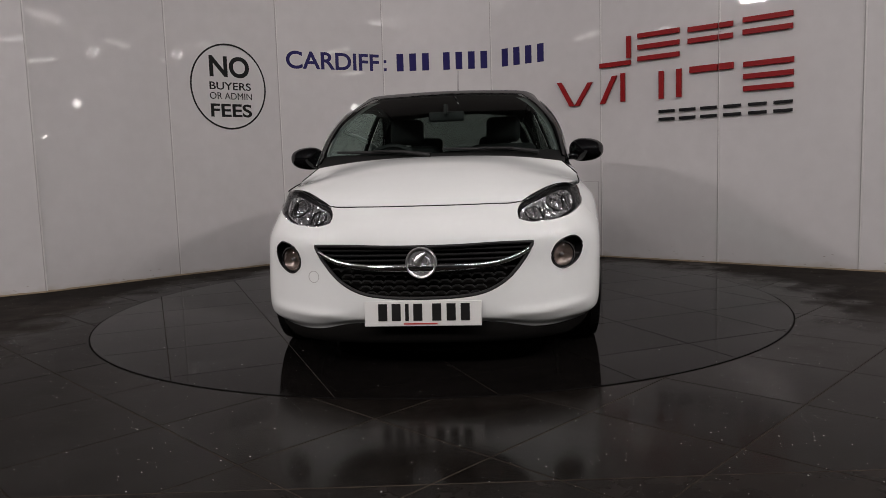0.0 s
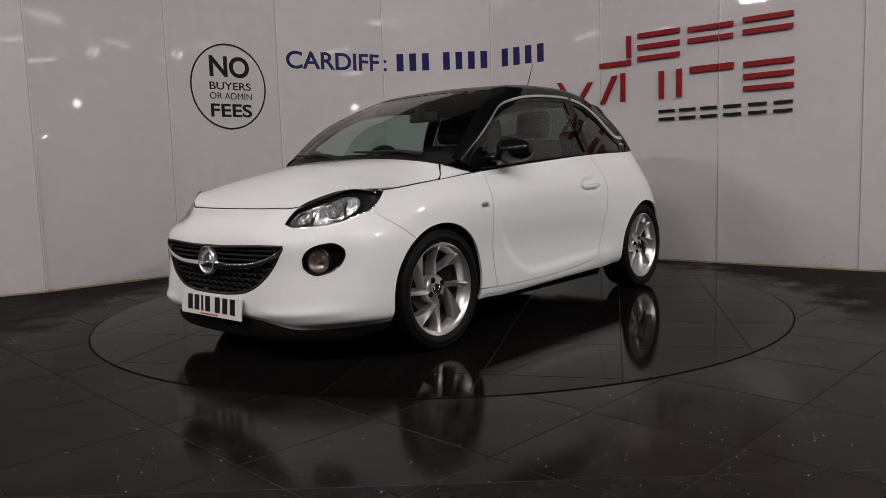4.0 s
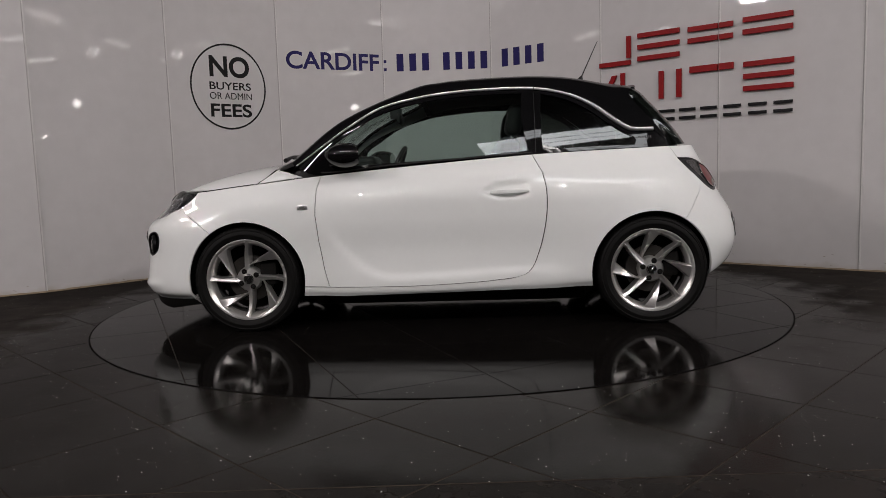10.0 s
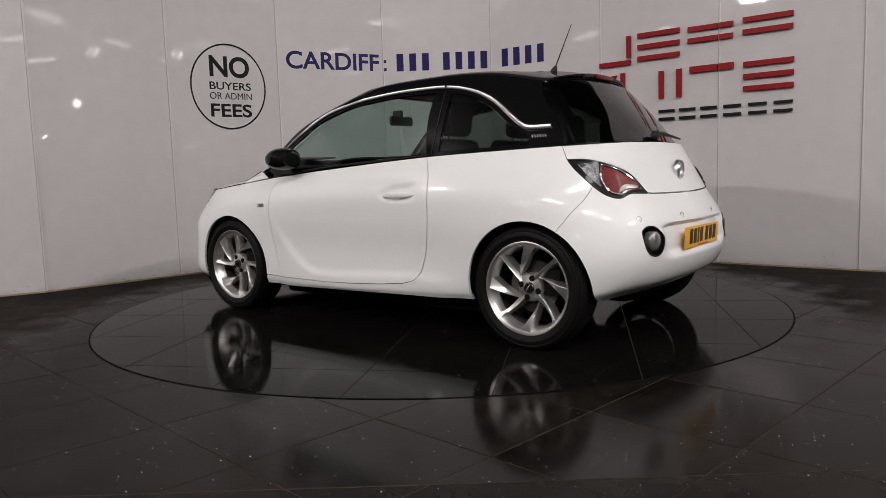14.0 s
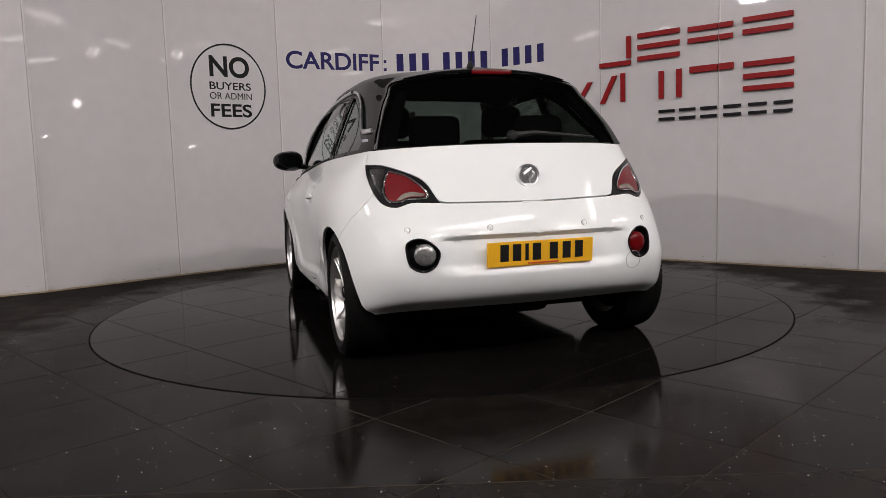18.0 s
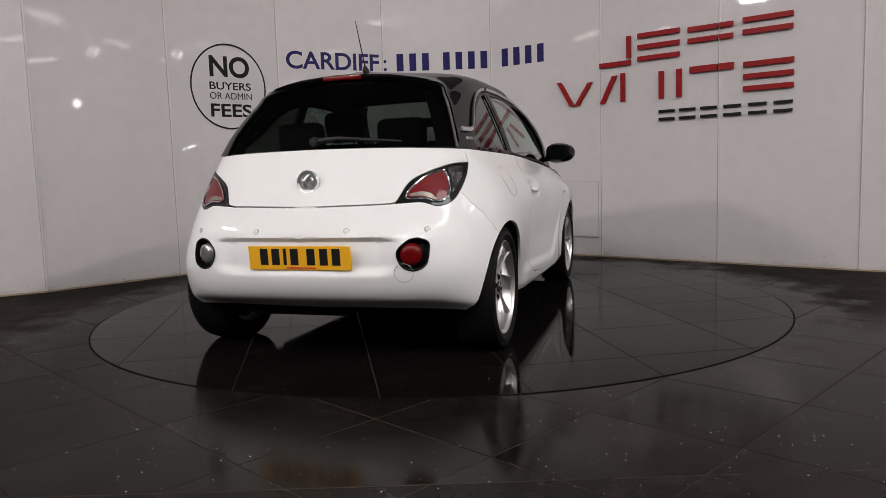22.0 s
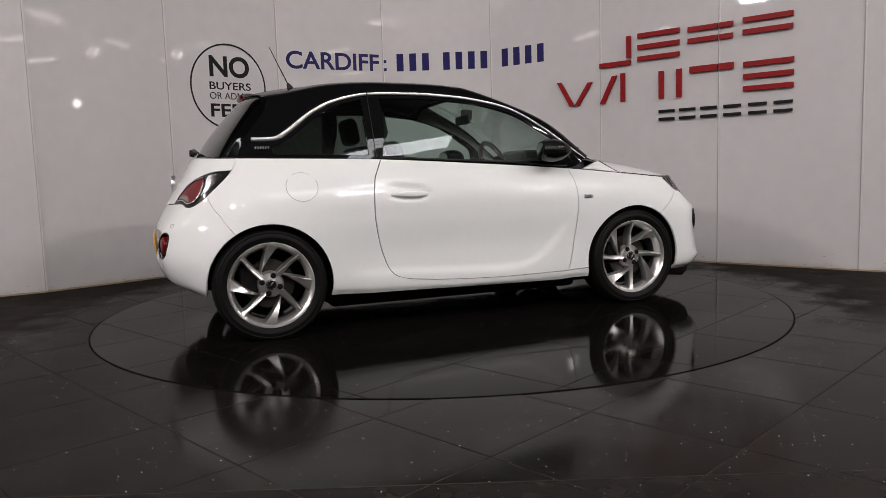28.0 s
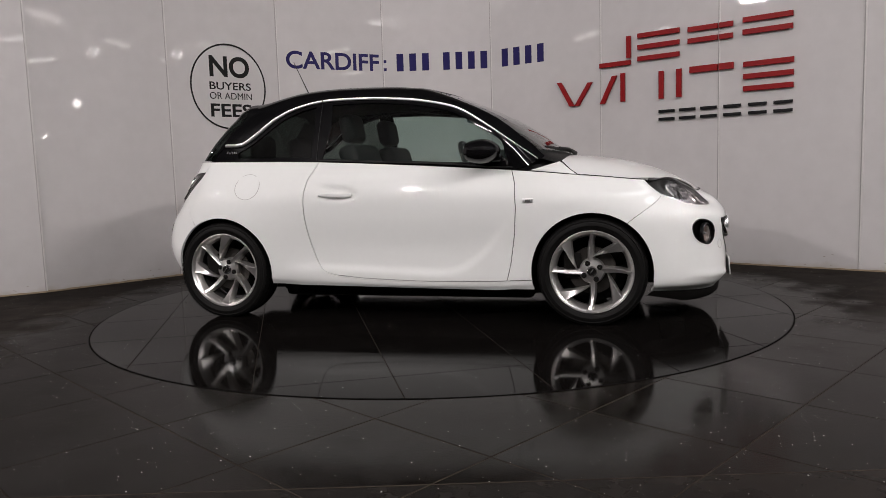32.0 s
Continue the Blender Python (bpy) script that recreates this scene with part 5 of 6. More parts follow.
def plate(car, at, way, mat, tilt, label):
    m = Matrix.Translation(at) @ Matrix.Rotation(radians(tilt * way), 4, "Y")
    root = part("number_plate", box_bm(.006, .520, .111, .002, m, 1), mat, car, label)
    xs = [-.178, -.118, -.070, -.022, .062, .126, .188]
    for i, y in enumerate(xs):
        w = .040 if i not in (2,) else .016
        bm = box_bm(.002, w, .076, .0, m @ Matrix.Translation((way * .0041, way * y, .006)))
        part("bar", bm, M_PLATE_INK, root, smooth=False)
    part("small_print", box_bm(.002, .15, .006, 0, m @ Matrix.Translation((way * .0041, -.01, -.045))), M_PLATE_SMALL, root, smooth=False)


def build_rear(car):
    badge(car, (-1.622, 0, .862), .055, -1)
    plate(car, (-1.748, 0, .518), -1, M_PLATE_Y, 4, "yellow rear number plate with dark bars")
    # handle recess under the tailgate
    part("hatch_handle", box_bm(.03, .11, .016, .006, Matrix.Translation((-1.662, 0, .738)), 3), M_PAINT, car)
    for y in (-.59, -.232, .232, .59):
        q = LOWER.at([low_rear(abs(y), .638)])[0]
        bm = lathe([(.001, .002), (.010, .002), (.0115, .001), (.0125, -.004)], 16, "X")
        turn = Matrix.Translation((q[0], math.copysign(q[1], y), q[2])) @ Matrix.Rotation(math.pi - math.copysign(radians(12 if abs(y) < .4 else 38), y), 4, "Z") @ Matrix.Rotation(radians(-14), 4, "Y")
        bm.transform(turn)
        sensor = part("parking_sensor", bm, M_PAINT, car)
        ring = lathe([(.0118, .0025), (.0140, .0028), (.0150, -.004)], 20, "X")
        ring.transform(turn)
        part("ring", ring, M_SEAM, sensor)
    # round cover of the towing eye in the rear bumper
    pts = [LOWER.at([low_rear(.495 + .042 * math.cos(a), .450 + .042 * math.sin(a))])[0] for a in np.linspace(0, 2 * math.pi, 33)[:-1]]
    part("towing_cover_gap", tube([(p[0] - .0005, -p[1], p[2]) for p in pts], .0015, 6, True), M_SEAM, car)
    # high brake light and spoiler lip
    part("high_brake_light", box_bm(.04, .215, .024, .006, Matrix.Translation((-1.186, 0, 1.388))), M_RED, car, "red high-level brake light")
    pts = []
    for a in np.linspace(11.0, 13, 16):
        p = UPPER.at([(a, 3.0 - .10 * max(0, 11.4 - a))])[0]
        pts.append((p[0] - .005, p[1], p[2] + .002))
    pts = pts + [(x, -y, z) for x, y, z in pts[::-1]][1:]
    part("roof_spoiler", tube(pts, [.002 + .012 * min(1, min(i, len(pts) - 1 - i) / 8) for i in range(len(pts))], 10, flat=1.6), M_ROOFBLACK, car)
    # wiper on the rear window
    p0 = UPPER.at([(12.98, .28)])[0]
    root = part("rear_wiper", tube([(p0[0] - .02, .02, p0[2]), (p0[0] - .025, -.10, p0[2] + .012), (p0[0] - .01, -.42, p0[2] - .012)], [.018, .011, .005], 8), M_TRIM, car)
    part("pivot", lathe([(.001, .03), (.02, .028), (.026, .0)], 16, "X"), M_TRIM, root).matrix_basis = Matrix.Translation((p0[0] - .02, .02, p0[2])) @ Matrix.Rotation(math.pi, 4, "Z")
    # aerial
    root = part("aerial_base", lathe([(.020, 0), (.019, .012), (.012, .03), (.006, .04)], 16, "Z"), M_TRIM, car)
    root.matrix_basis = pose(-.875, 0, 1.452, 0, -25, 0)
    part("mast", tube([(0, 0, .02), (0, 0, .285)], [.0042, .0022], 8), M_TRIM, root)




def build_wheels(car):
    for cx in (AXLE_F, AXLE_R):
        for s in (1, -1):
            m = Matrix.Translation((cx, s * .735, HUB_Z + .003)) @ (Matrix.Rotation(math.pi, 4, "Z") if s < 0 else Matrix.Identity(4))
            # barrel, y points outwards
            bm = lathe([(.198, .030), (.205, .052), (.213, .070), (.219, .079), (.224, .082), (.228, .086), (.2325, .0935), (.2345, .0930), (.2355, .088), (.2355, .078)], 96)
            bm.transform(m)
            w = part("wheel", bm, M_ALLOY, car, "silver swept-spoke alloy wheel")
            bm = lathe([(.225, -.095), (.214, -.085), (.203, -.03), (.198, .032)], 64)
            bm.transform(m)
            part("barrel", bm, M_ALLOY_IN, w)
            bm = lathe([(.215, -.10), (.262, -.108), (.296, -.098), (.306, -.075), (.309, -.04), (.309, .04), (.306, .075), (.297, .094), (.290, .0975), (.288, .1000), (.285, .1000), (.283, .0985), (.270, .104), (.262, .1045), (.260, .103), (.248, .1005), (.235, .092), (.228, .080)], 72)
            bm.transform(m)
            part("tyre", bm, M_RUBBER, w, "black low-profile tyre")
            # shoulder blocks of the tread
            vs, fs = [], []
            for k in range(64):
                for y0, y1, sh in ((-.096, -.056, 0), (-.044, -.022, .5), (.022, .044, .5), (.056, .096, 0)):
                    base = len(vs)
                    for t0 in (0.06, .80):
                        a = 2 * math.pi * (k + t0 + sh) / 64
                        for y in (y0, y1):
                            for r in ((.300, .3105 if abs(y) < .08 else .3015)):
                                vs.append((r * math.cos(a + y * .8), y, r * math.sin(a + y * .8)))
                    fs += [tuple(base + i for i in f) for f in ((1, 3, 7, 5), (0, 1, 5, 4), (2, 6, 7, 3), (0, 2, 3, 1), (4, 5, 7, 6))]
            bm = mesh_from(vs, fs)
            bm.transform(m)
            tagged(part("tread", bm, M_RUBBER, w, smooth=False), kind="stuff")
            # tread grooves
            for y in (-.05, -.017, .017, .05):
                bm = lathe([(.3085, y - .005), (.3096, y - .004), (.3096, y + .004), (.3085, y + .005)], 60)
                bm.transform(m)
                part("groove", bm, M_INNER, w)
            bm = lathe([(.02, .0), (.135, .0), (.135, -.02), (.02, -.02)], 40)
            bm.transform(m @ Matrix.Translation((0, .005, 0)))
            part("brake_disc", bm, M_DISC, w)
            bm = box_bm(.10, .07, .14, .015, m @ Matrix.Translation((.11 * (1 if s < 0 else -1), .0, .03)))
            part("brake_caliper", bm, M_INNER, w)
            bm = lathe([(.19, -.06), (.001, -.06)], 40)
            bm.transform(m)
            part("back_plate", bm, M_INNER, w)
            twist = 0 if cx > 0 else 45
            for k in range(4):
                for wide in (False, True):
                    bm = spoke_bm(wide)
                    bm.transform(m @ Matrix.Rotation(-radians(90 * k + twist), 4, "Y"))
                    part("spoke", bm, M_ALLOY, w)
            bm = lathe([(.001, .058), (.03, .058), (.040, .055), (.064, .052), (.072, .040), (.074, .0)], 40)
            bm.transform(m)
            part("hub", bm, M_ALLOY, w)
            bm = lathe([(.001, .066), (.022, .066), (.027, .063), (.029, .058)], 28)
            bm.transform(m)
            cap = part("centre_cap", bm, M_INNER, w)
            bm = lathe([(.0215, .0665), (.0235, .0680), (.0262, .0670), (.0275, .0630)], 28)
            bm.transform(m)
            part("ring", bm, M_CHROME, cap)
            bm = tube([(.011 * math.sin(2.4 * t - 1.2), .0675, .017 * (1 - 2 * t)) for t in np.linspace(0, 1, 9)], [.0055 * math.sin(math.pi * (.12 + .8 * t)) for t in np.linspace(0, 1, 9)], 6)
            bm.transform(m)
            part("emblem", bm, M_CHROME, cap)
            for k in range(4):
                a = radians(62 + twist + 90 * k)
                bm = lathe([(.001, .062), (.009, .063), (.0105, .059), (.0155, .057), (.0155, .04)], 14)
                bm.transform(m @ Matrix.Translation((.050 * math.cos(a), .0, .050 * math.sin(a))))
                part("wheel_nut", bm, M_INNER, w)


def spoke_bm(wide):
    """One spoke of the wheel: a slim ridge that dips towards the hub, or a blade that leaves the hub beside it and widens towards the rim."""
    bm = bmesh.new()
    n = 16
    rows = []
    for i in range(n + 1):
        f = i / n
        if wide:
            p0, p1 = (.080, radians(4)), (.222, radians(51))
            px = p0[0] * math.sin(p0[1]) * (1 - f) + p1[0] * math.sin(p1[1]) * f
            pz = p0[0] * math.cos(p0[1]) * (1 - f) + p1[0] * math.cos(p1[1]) * f
            # the blade bows a little towards the ridge before it
            bow = .010 * math.sin(math.pi * f)
            px, pz = px - bow * .55, pz + bow * .35
            r, a = math.hypot(px, pz), math.atan2(px, pz)
            tilt = a - radians(22) * (1 - f)
            w = .0075 + .0245 * f ** 1.2 + .007 * max(0, f - .8) * 5
            y = .052 + .026 * math.sin(math.pi / 2 * f)
            lean = .010 * (1 - .4 * f)
        else:
            r = .034 + (.222 - .034) * f
            a = radians(-3 + 6 * f - 2 * math.sin(math.pi * f))
            tilt = a
            w = .0175 - .0075 * min(1, f * 1.3) + .008 * max(0, f - .85) * 6
            y = .056 + .024 * f - .010 * math.sin(math.pi * f)
            lean = .006
        # across the spoke: deep flank, chamfer, leaning face, sharp raised edge, flank
        prof = ((-w - .007, y - .055), (-w - .001, y - .010 - lean), (-w + .003, y - lean * .9), (-w * .2, y - lean * .55), (w * .55, y - lean * .1), (w - .003, y + .003), (w, y - .001), (w + .002, y - .012), (w + .008, y - .055))
        row = []
        for t, yy in prof:
            t2 = -t
            x, z = r * math.sin(a) + t2 * math.cos(tilt), r * math.cos(a) - t2 * math.sin(tilt)
            row.append(bm.verts.new((-x, yy, z)))
        rows.append(row)
    k = len(rows[0])
    for p, q in zip(rows, rows[1:]):
        for j in range(k - 1):
            bm.faces.new((p[j], p[j + 1], q[j + 1], q[j]))
        bm.faces.new((p[k - 1], p[0], q[0], q[k - 1]))
    bm.faces.new(rows[-1])
    bm.faces.new(rows[0][::-1])
    bmesh.ops.recalc_face_normals(bm, faces=bm.faces[:])
    return bm


def build_inside(car):
    part("floor_pan", box_bm(2.2, 1.25, .12, .03, Matrix.Translation((.25, 0, .205))), M_INNER, car)
    # dark slab added beneath the body to block light under the car
    part("undertray", box_bm(1.62, 1.34, .10, .03, Matrix.Translation((.0, 0, .172))), M_INNER, car)
    part("rear_axle", box_bm(.42, 1.16, .14, .04, Matrix.Translation((-.99, 0, .225)), 3), M_INNER, car)
    part("silencer", box_bm(.24, .60, .14, .05, Matrix.Translation((-1.42, .15, .27)), 3), M_INNER, car)
    # unseen solid block under the bonnet, added to stop light through the gaps
    part("engine_bay", box_bm(.62, 1.1, .52, .05, Matrix.Translation((1.25, 0, .46))), M_INNER, car)
    part("boot_liner", box_bm(.45, 1.0, .46, .04, Matrix.Translation((-1.28, 0, .55))), M_INNER, car)
    for cx in (AXLE_F, AXLE_R):
        for s in (1, -1):
            bm = bmesh.new()
            n = 24
            rows = []
            for i in range(n + 1):
                a = radians(-4 + 190 * i / n)
                q = LOWER.at([low_side(cx + ARCH_R * math.cos(a), max(.24, HUB_Z + ARCH_R * math.sin(a)))])[0]
                rows.append([bm.verts.new((cx + r * math.cos(a), s * y, HUB_Z + r * math.sin(a))) for r, y in ((ARCH_R + .004, q[1] - .012), (ARCH_R + .012, .70), (ARCH_R + .012, .55), (.0, .55))])
            for a, b in zip(rows, rows[1:]):
                for j in range(3):
                    try:
                        bm.faces.new((a[j], a[j + 1], b[j + 1], b[j]))
                    except ValueError:
                        pass
            part("wheel_arch_liner", bm, M_INNER, car)
    for s in (1, -1):
        part("door_card", box_bm(1.35, .03, .66, .01, Matrix.Translation((.02, s * .715, .60))), M_DASH, car)
        part("rear_side_card", box_bm(.75, .03, .60, .01, Matrix.Translation((-.98, s * .62, .68))), M_DASH, car)
    # dashboard
    bm = box_bm(.42, 1.36, .26, .06, Matrix.Translation((.70, 0, .83)), 4)
    part("dashboard", bm, M_DASH, car)
    part("binnacle", box_bm(.16, .34, .10, .03, Matrix.Translation((.60, -.36, .965)), 3), M_DASH, car)
    # steering wheel on the right
    m = Matrix.Translation((.40, -.36, .90)) @ Matrix.Rotation(radians(-24), 4, "Y")
    bm = tube([(0, .185 * math.cos(a), .185 * math.sin(a)) for a in np.linspace(0, 2 * math.pi, 33)[:-1]], .016, 8, True)
    bm.transform(m)
    sw = part("steering_wheel", bm, M_DASH, car)
    part("steering_hub", box_bm(.05, .14, .10, .02, m), M_DASH, sw)
    for a in (0, 180, 270):
        part("steering_spoke", box_bm(.02, .14, .035, .006, m @ Matrix.Rotation(radians(a), 4, "X") @ Matrix.Translation((0, .11, 0))), M_DASH, sw)
    # mirror inside the windscreen
    im = part("inside_mirror", box_bm(.03, .23, .065, .015, Matrix.Translation((.315, 0, 1.245)), 3), M_DASH, car)
    part("stalk", box_bm(.08, .025, .07, .008, Matrix.Translation((.345, 0, 1.285))), M_DASH, im)
    # front seats
    for s in (1, -1):
        root = part("front_seat", box_bm(.48, .50, .14, .05, Matrix.Translation((.0, s * .36, .50)), 4), M_SEAT, car, "charcoal cloth front seat")
        bm = box_bm(.13, .48, .58, .05, Matrix.Translation((-.31, s * .36, .80)) @ Matrix.Rotation(radians(-16), 4, "Y"), 4)
        part("backrest", bm, M_SEAT, root)
        bm = box_bm(.10, .25, .19, .045, Matrix.Translation((-.42, s * .36, 1.19)) @ Matrix.Rotation(radians(-10), 4, "Y"), 4)
        part("headrest", bm, M_SEAT, root)
        for k in (-.05, .05):
            part("headrest_post", tube([(-.385, s * .36 + k, 1.04), (-.41, s * .36 + k, 1.13)], .007, 6), M_CHROME, root)
    root = part("rear_seat", box_bm(.45, 1.10, .16, .05, Matrix.Translation((-.72, 0, .52)), 4), M_SEAT, car, "charcoal cloth rear bench")
    part("backrest", box_bm(.12, 1.12, .52, .05, Matrix.Translation((-1.02, 0, .78)) @ Matrix.Rotation(radians(-18), 4, "Y"), 4), M_SEAT, root)
    for s in (1, -1):
        part("headrest", box_bm(.09, .27, .17, .045, Matrix.Translation((-1.12, s * .29, 1.09)), 4), M_SEAT, root)
    trim = along([(9.55, .02), (11.3, .02), (11.3, 2.8), (10.6, 2.6), (9.9, 2.1), (9.6, 1.0)], scale=(.3, .25), step=.06)
    pair("pillar_trim", skin_bm(UPPER, trim, scale=(.3, .25), step=.07, rim=0, lift=-.045), M_DASH, car)
    strip = along([*[(2.16 - .13 * b * b, b) for b in np.linspace(.1, 2.0, 10)], *[(2.95 - .05 * b, b) for b in np.linspace(2.0, .1, 8)]], scale=(.3, .25), step=.05)
    pair("front_pillar_trim", skin_bm(UPPER, strip, scale=(.3, .25), step=.05, rim=0, lift=-.03), M_PILLAR, car, "light grey lining of the windscreen pillar")
    # roof lining
    ln = along([(0.0, 2.15), *[(a, 2.15) for a in np.linspace(.5, 10.5, 30)], (11.2, 3.1), (12.5, 3.15), (13, 3.15), *[(a, 3.98) for a in np.linspace(13, 0, 30)]], scale=(.3, .25), step=.06)
    part("headlining", skin_bm(UPPER, ln, mirror=True, scale=(.3, .25), step=.07, rim=0, lift=-.03), M_LINING, car)


def build_side_bits(car):
    for s in (1, -1):
        # door mirror
        bm = bmesh.new()
        bmesh.ops.create_uvsphere(bm, u_segments=24, v_segments=16, radius=1)
        for v in bm.verts:
            x, y, z = v.co
            y, z = math.copysign(abs(y) ** .80, y), math.copysign(abs(z) ** .82, z)
            v.co = (.110 * x, .104 * y * (1 - .15 * max(0, x)), .069 * z * (1 - .12 * y) * (1 - .25 * max(0, x) ** 2))
        for v in bm.verts:
            if v.co.x < -.078:
                v.co.x = -.078
        bm.transform(Matrix.Translation((.552, .868, .998)) @ Matrix.Rotation(radians(9), 4, "Z"))
        if s < 0:
            bm = flip_y(bm)
        root = part("door_mirror", bm, M_ROOFBLACK, car, "gloss black door mirror")
        g = lathe([(.001, 0), (1, 0)], 28, "X")
        g.transform(Matrix.Translation((.474, .856, .998)) @ Matrix.Rotation(radians(9), 4, "Z") @ Matrix.Diagonal((1, .074, .047, 1)))
        if s < 0:
            g = flip_y(g)
        part("mirror_glass", g, M_MIRROR, root)
        arm = box_bm(.08, .09, .035, .012, Matrix.Translation((.615, .765, .958)), 3)
        if s < 0:
            arm = flip_y(arm)
        part("arm", arm, M_ROOFBLACK, root)
        # door handle
        pts = [(-.255 - .215 * f, .842 + .016 * math.sin(math.pi * f), .768 + .004 * f) for f in np.linspace(0, 1, 10)]
        bm = tube([(x, s * y, z) for x, y, z in pts], [.008 + .008 * math.sin(math.pi * min(1, .1 + f)) for f in np.linspace(0, .9, 10)], 8, flat=.8)
        part("door_handle", bm, M_PAINT, car)
        # side repeater
        q = LOWER.at([low_side(.809, .713)])[0]
        bm = box_bm(.060, .008, .026, .003, Matrix.Translation((.809, s * (q[1] + .001), .713)), 2)
        rp = part("side_repeater", bm, M_SATIN, car)
        part("lens", box_bm(.030, .004, .014, .001, Matrix.Translation((.809, s * (q[1] + .005), .713)), 1), M_CLEARLAMP, rp)
    # small slanted script marks on the rear pillar
    for s in (1, -1):
        for i in range(6):
            x = -1.115 - .014 * i
            q = UPPER.at([up_side(x, 1.055)])[0]
            m = Matrix.Translation((x, s * (q[1] + .001), 1.055)) @ Matrix.Rotation(radians(22 if i % 2 else -12), 4, "Y")
            part("script_mark", box_bm(.0035, .003, .014, 0, m), M_SATIN, car, smooth=False)
    # fuel flap on the right
    pts = [LOWER.at([low_side(-.965 + .086 * math.cos(a), .832 + .078 * math.sin(a))])[0] for a in np.linspace(0, 2 * math.pi, 37)[:-1]]
    part("fuel_flap_gap", tube([(p[0], -p[1] - .0005, p[2]) for p in pts], .0017, 6, True), M_SEAM, car)


car = build_car()


# ---- writing and sign on the wall ----
def letters(name, text, i, s0, s1, z0, z1, material, bold=0.0, label=""):
    """A word on wall panel i: it fills s0 .. s1 along the panel and z0 .. z1 up it."""
    cu = bpy.data.curves.new(name, "FONT")
    cu.body, cu.size, cu.extrude, cu.offset = text, 1.0, 0.002, bold
    tmp = new(name, cu)
    me = bpy.data.meshes.new_from_object(tmp.evaluated_get(bpy.context.evaluated_depsgraph_get()))
    bpy.data.objects.remove(tmp)
    bpy.data.curves.remove(cu)
    co = np.array([v.co for v in me.vertices])
    lo, hi = co.min(0), co.max(0)
    kx, kz = (s1 - s0) / (hi[0] - lo[0]), (z1 - z0) / (hi[1] - lo[1])
    m, _ = wall_frame(i)
    for v in me.vertices:
        x, y, z = v.co
        v.co = m @ Vector((s0 + (x - lo[0]) * kx, z0 + (y - lo[1]) * kz, 0.0035 + z * 0.6))
    me.materials.clear()
    me.materials.append(material)
    return new(name, me)


def slab(i, pts, material, parent, name="bar", depth=0.022, off=0.012):
    """A raised flat shape on wall panel i, its outline in metres along and up the panel."""
    bm = prism(pts, off, off + depth, 0.0025)
    bm.transform(wall_frame(i)[0])
    return part(name, bm, material, parent, smooth=False)


def rect(x0, x1, z0, z1):
    return [(x0, z0), (x1, z0), (x1, z1), (x0, z1)]


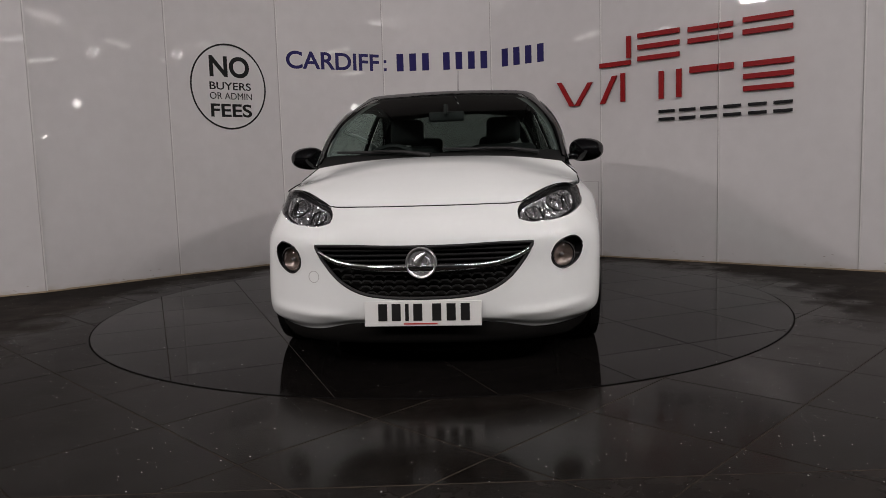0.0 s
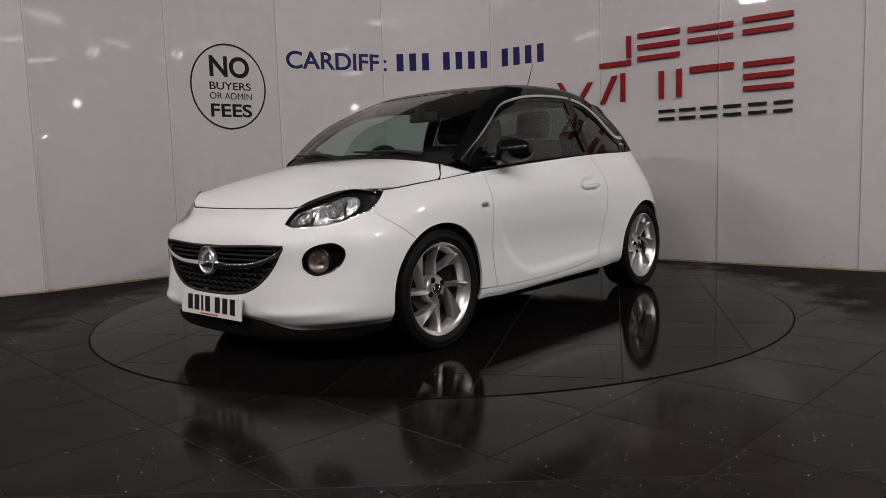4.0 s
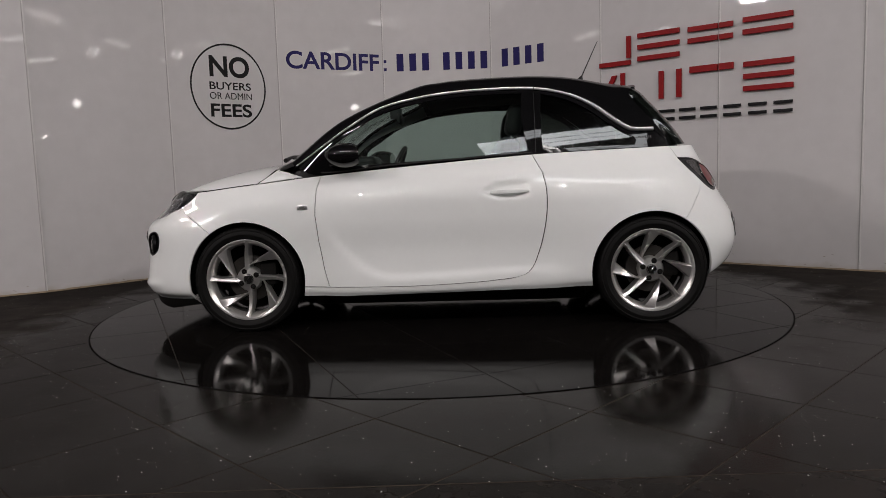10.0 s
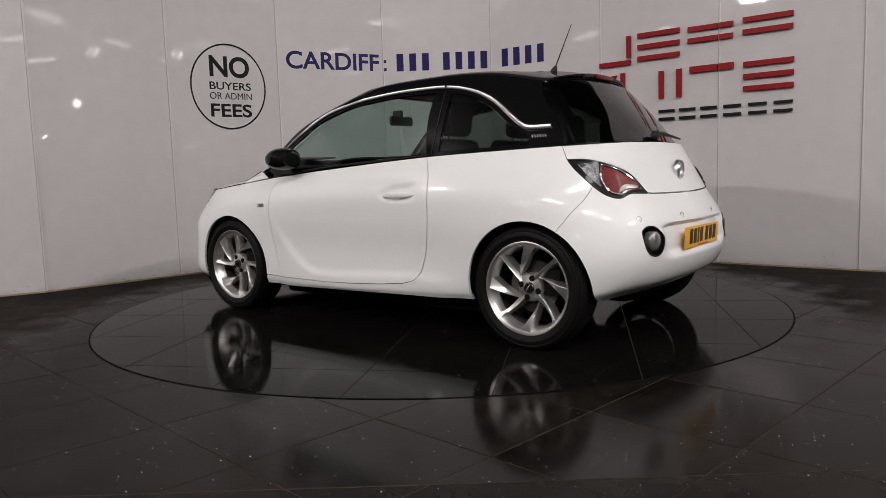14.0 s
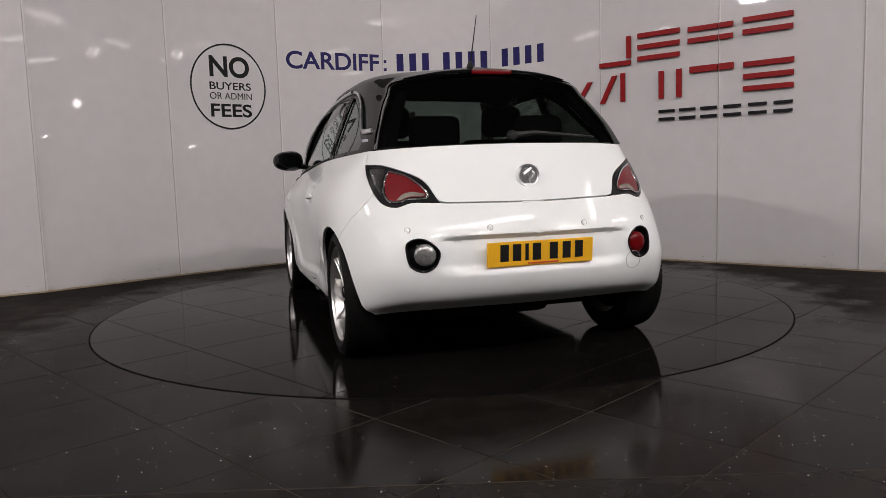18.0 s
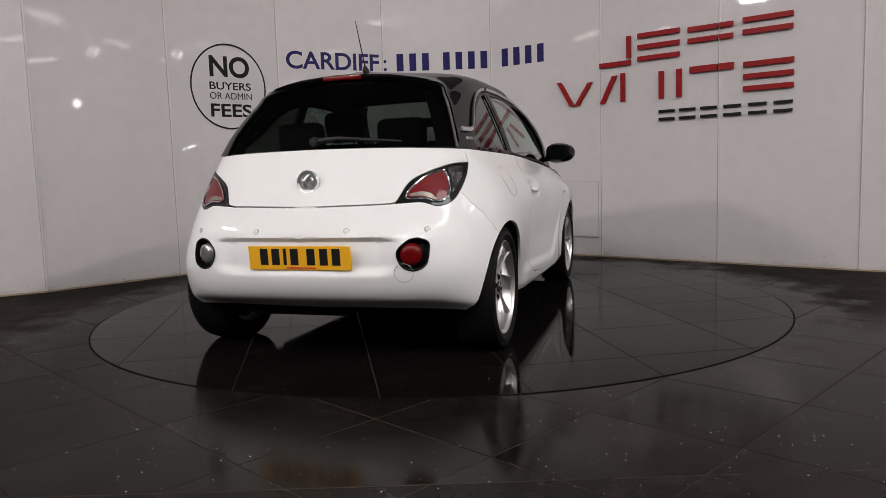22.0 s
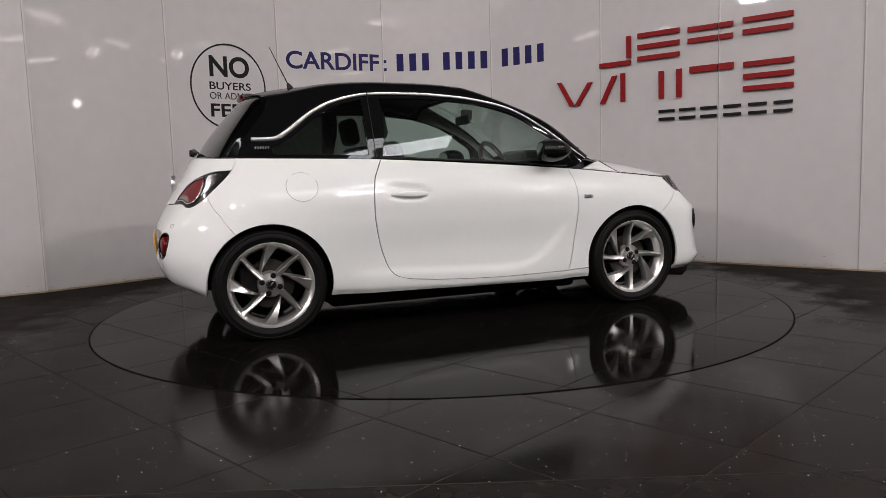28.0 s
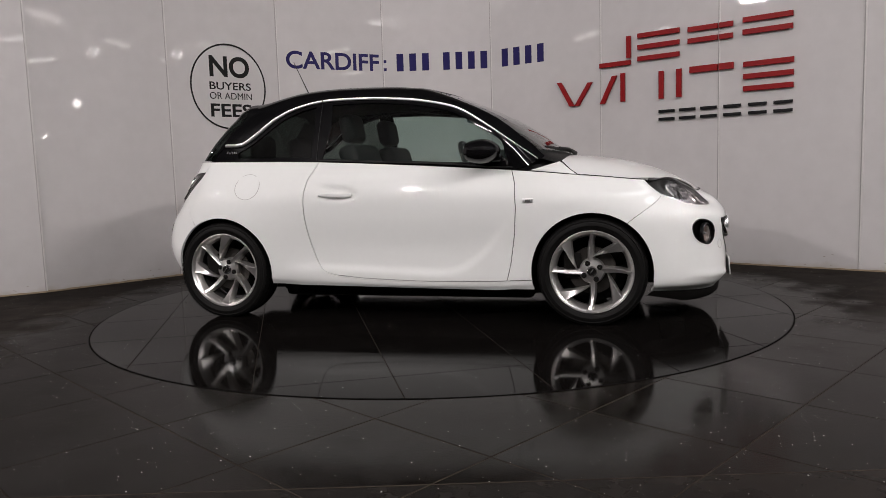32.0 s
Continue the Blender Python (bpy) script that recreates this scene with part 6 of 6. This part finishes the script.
def build_signs():
    # round notice
    m, _ = wall_frame(3)
    pts = []
    bm = bmesh.new()
    n = 96
    inner, outer = [], []
    for k in range(n):
        a = 2 * math.pi * k / n
        c, s = math.cos(a), math.sin(a)
        outer.append(bm.verts.new((0.588 + 0.384 * c, 1.772 + 0.408 * s, 0.005)))
        inner.append(bm.verts.new((0.588 + 0.368 * c, 1.772 + 0.391 * s, 0.005)))
    for k in range(n):
        j = (k + 1) % n
        bm.faces.new((outer[k], outer[j], inner[j], inner[k]))
    bm.transform(m)
    notice = part("wall_notice", bm, M_VINYL_BLACK, None, smooth=False)
    tagged(notice, "round black-ringed vinyl notice on a white wall panel", "sign")
    for text, z0, z1, s0, s1, bold in (("NO", 1.860, 2.062, .400, .805, .028), ("BUYERS", 1.742, 1.815, .392, .813, .012), ("OR ADMIN", 1.652, 1.716, .390, .818, 0.0), ("FEES", 1.483, 1.610, .392, .810, .022)):
        letters("word", text, 3, s0, s1, z0, z1, M_VINYL_BLACK, bold).parent = notice
    # blue line: a word and bars
    line = letters("wall_lettering", "CARDIFF", 4, .086, 1.095, 1.985, 2.165, M_VINYL_BLUE, .02)
    tagged(line, "navy vinyl lettering and bars across white wall panels", "sign")
    for z in (1.990, 2.075):
        slab(5, rect(.006, .036, z, z + .032), M_VINYL_BLUE, line, "dot", .002, .003)
    for i, s0, s1, k in ((5, .119, .530, 3), (5, .620, 1.155, 4), (6, .107, .673, 4)):
        w = (s1 - s0) / k
        for j in range(k):
            slab(i, rect(s0 + w * j + w * .2, s0 + w * j + w * .74, 1.982, 2.166), M_VINYL_BLUE, line, "bar", .002, .003)
    # raised red and black sign, as plain bars
    sign = tagged(new("wall_sign"), "raised red and black bar sign on the white wall", "sign")

    def three(i, s0, s1, z0, z1, rows):
        t = .044
        for f in rows:
            z = z0 + (z1 - z0 - t) * f
            slab(i, rect(s0, s1, z, z + t), M_SIGN_RED, sign)
    slab(7, rect(-.002, .322, 1.842, 1.886), M_SIGN_RED, sign)
    slab(7, rect(.280, .322, 1.905, 2.108), M_SIGN_RED, sign)
    three(7, .391, .792, 1.862, 2.116, (0, .5, 1))
    three(7, .870, 1.135, 1.862, 2.103, (.5, 1))
    three(8, .004, .122, 1.862, 2.103, (.5, 1))
    three(8, .203, .601, 1.87, 2.116, (.5, 1))
    w = .05
    for (p, q) in (((.0, 1.50), (.13, 1.757)),):
        slab(7, [(p[0], p[1]), (p[0] + w, p[1]), (q[0] + w, q[1]), (q[0], q[1])], M_SIGN_RED, sign)
    L6 = wall_frame(6)[1]
    for (p, q) in (((L6 - .325, 1.502), (L6 - .465, 1.747)), ((L6 - .275, 1.502), (L6 - .13, 1.72))):
        slab(6, [(p[0], p[1]), (p[0] + w, p[1]), (q[0] + w, q[1]), (q[0], q[1])], M_SIGN_RED, sign)
    slab(7, rect(.218, .262, 1.505, 1.772), M_SIGN_RED, sign)
    slab(7, rect(.600, .645, 1.50, 1.75), M_SIGN_RED, sign)
    slab(7, rect(.765, .812, 1.50, 1.752), M_SIGN_RED, sign)
    slab(7, rect(.887, 1.135, 1.70, 1.757), M_SIGN_RED, sign)
    slab(8, rect(.004, .130, 1.70, 1.757), M_SIGN_RED, sign)
    three(8, .212, .613, 1.497, 1.745, (0, .5, 1))
    for i, s0 in ((7, .597), (7, .790), (7, .985), (8, .045), (8, .255), (8, .460)):
        for z in (1.300, 1.372):
            slab(i, rect(s0, s0 + (.15 if s0 < .98 or i == 8 else .145), z, z + .026), M_SIGN_BLACK, sign, "black_bar", .016)


build_signs()


START, RATE = -95.43, -8.743      # heading at the start and turn per second, in degrees
CAR_ON_TABLE = (-0.083, 0.092)


def motions():
    rows_table, rows_car = [], []
    for t in range(33):
        turn = pose(0, 0, 0, 0, 0, START + RATE * t)
        rows_table.append((t, turn))
        rows_car.append((t, turn @ pose(CAR_ON_TABLE[0], CAR_ON_TABLE[1], 0.003)))
    walk(turntable, rows_table)
    walk(car, rows_car)


motions()
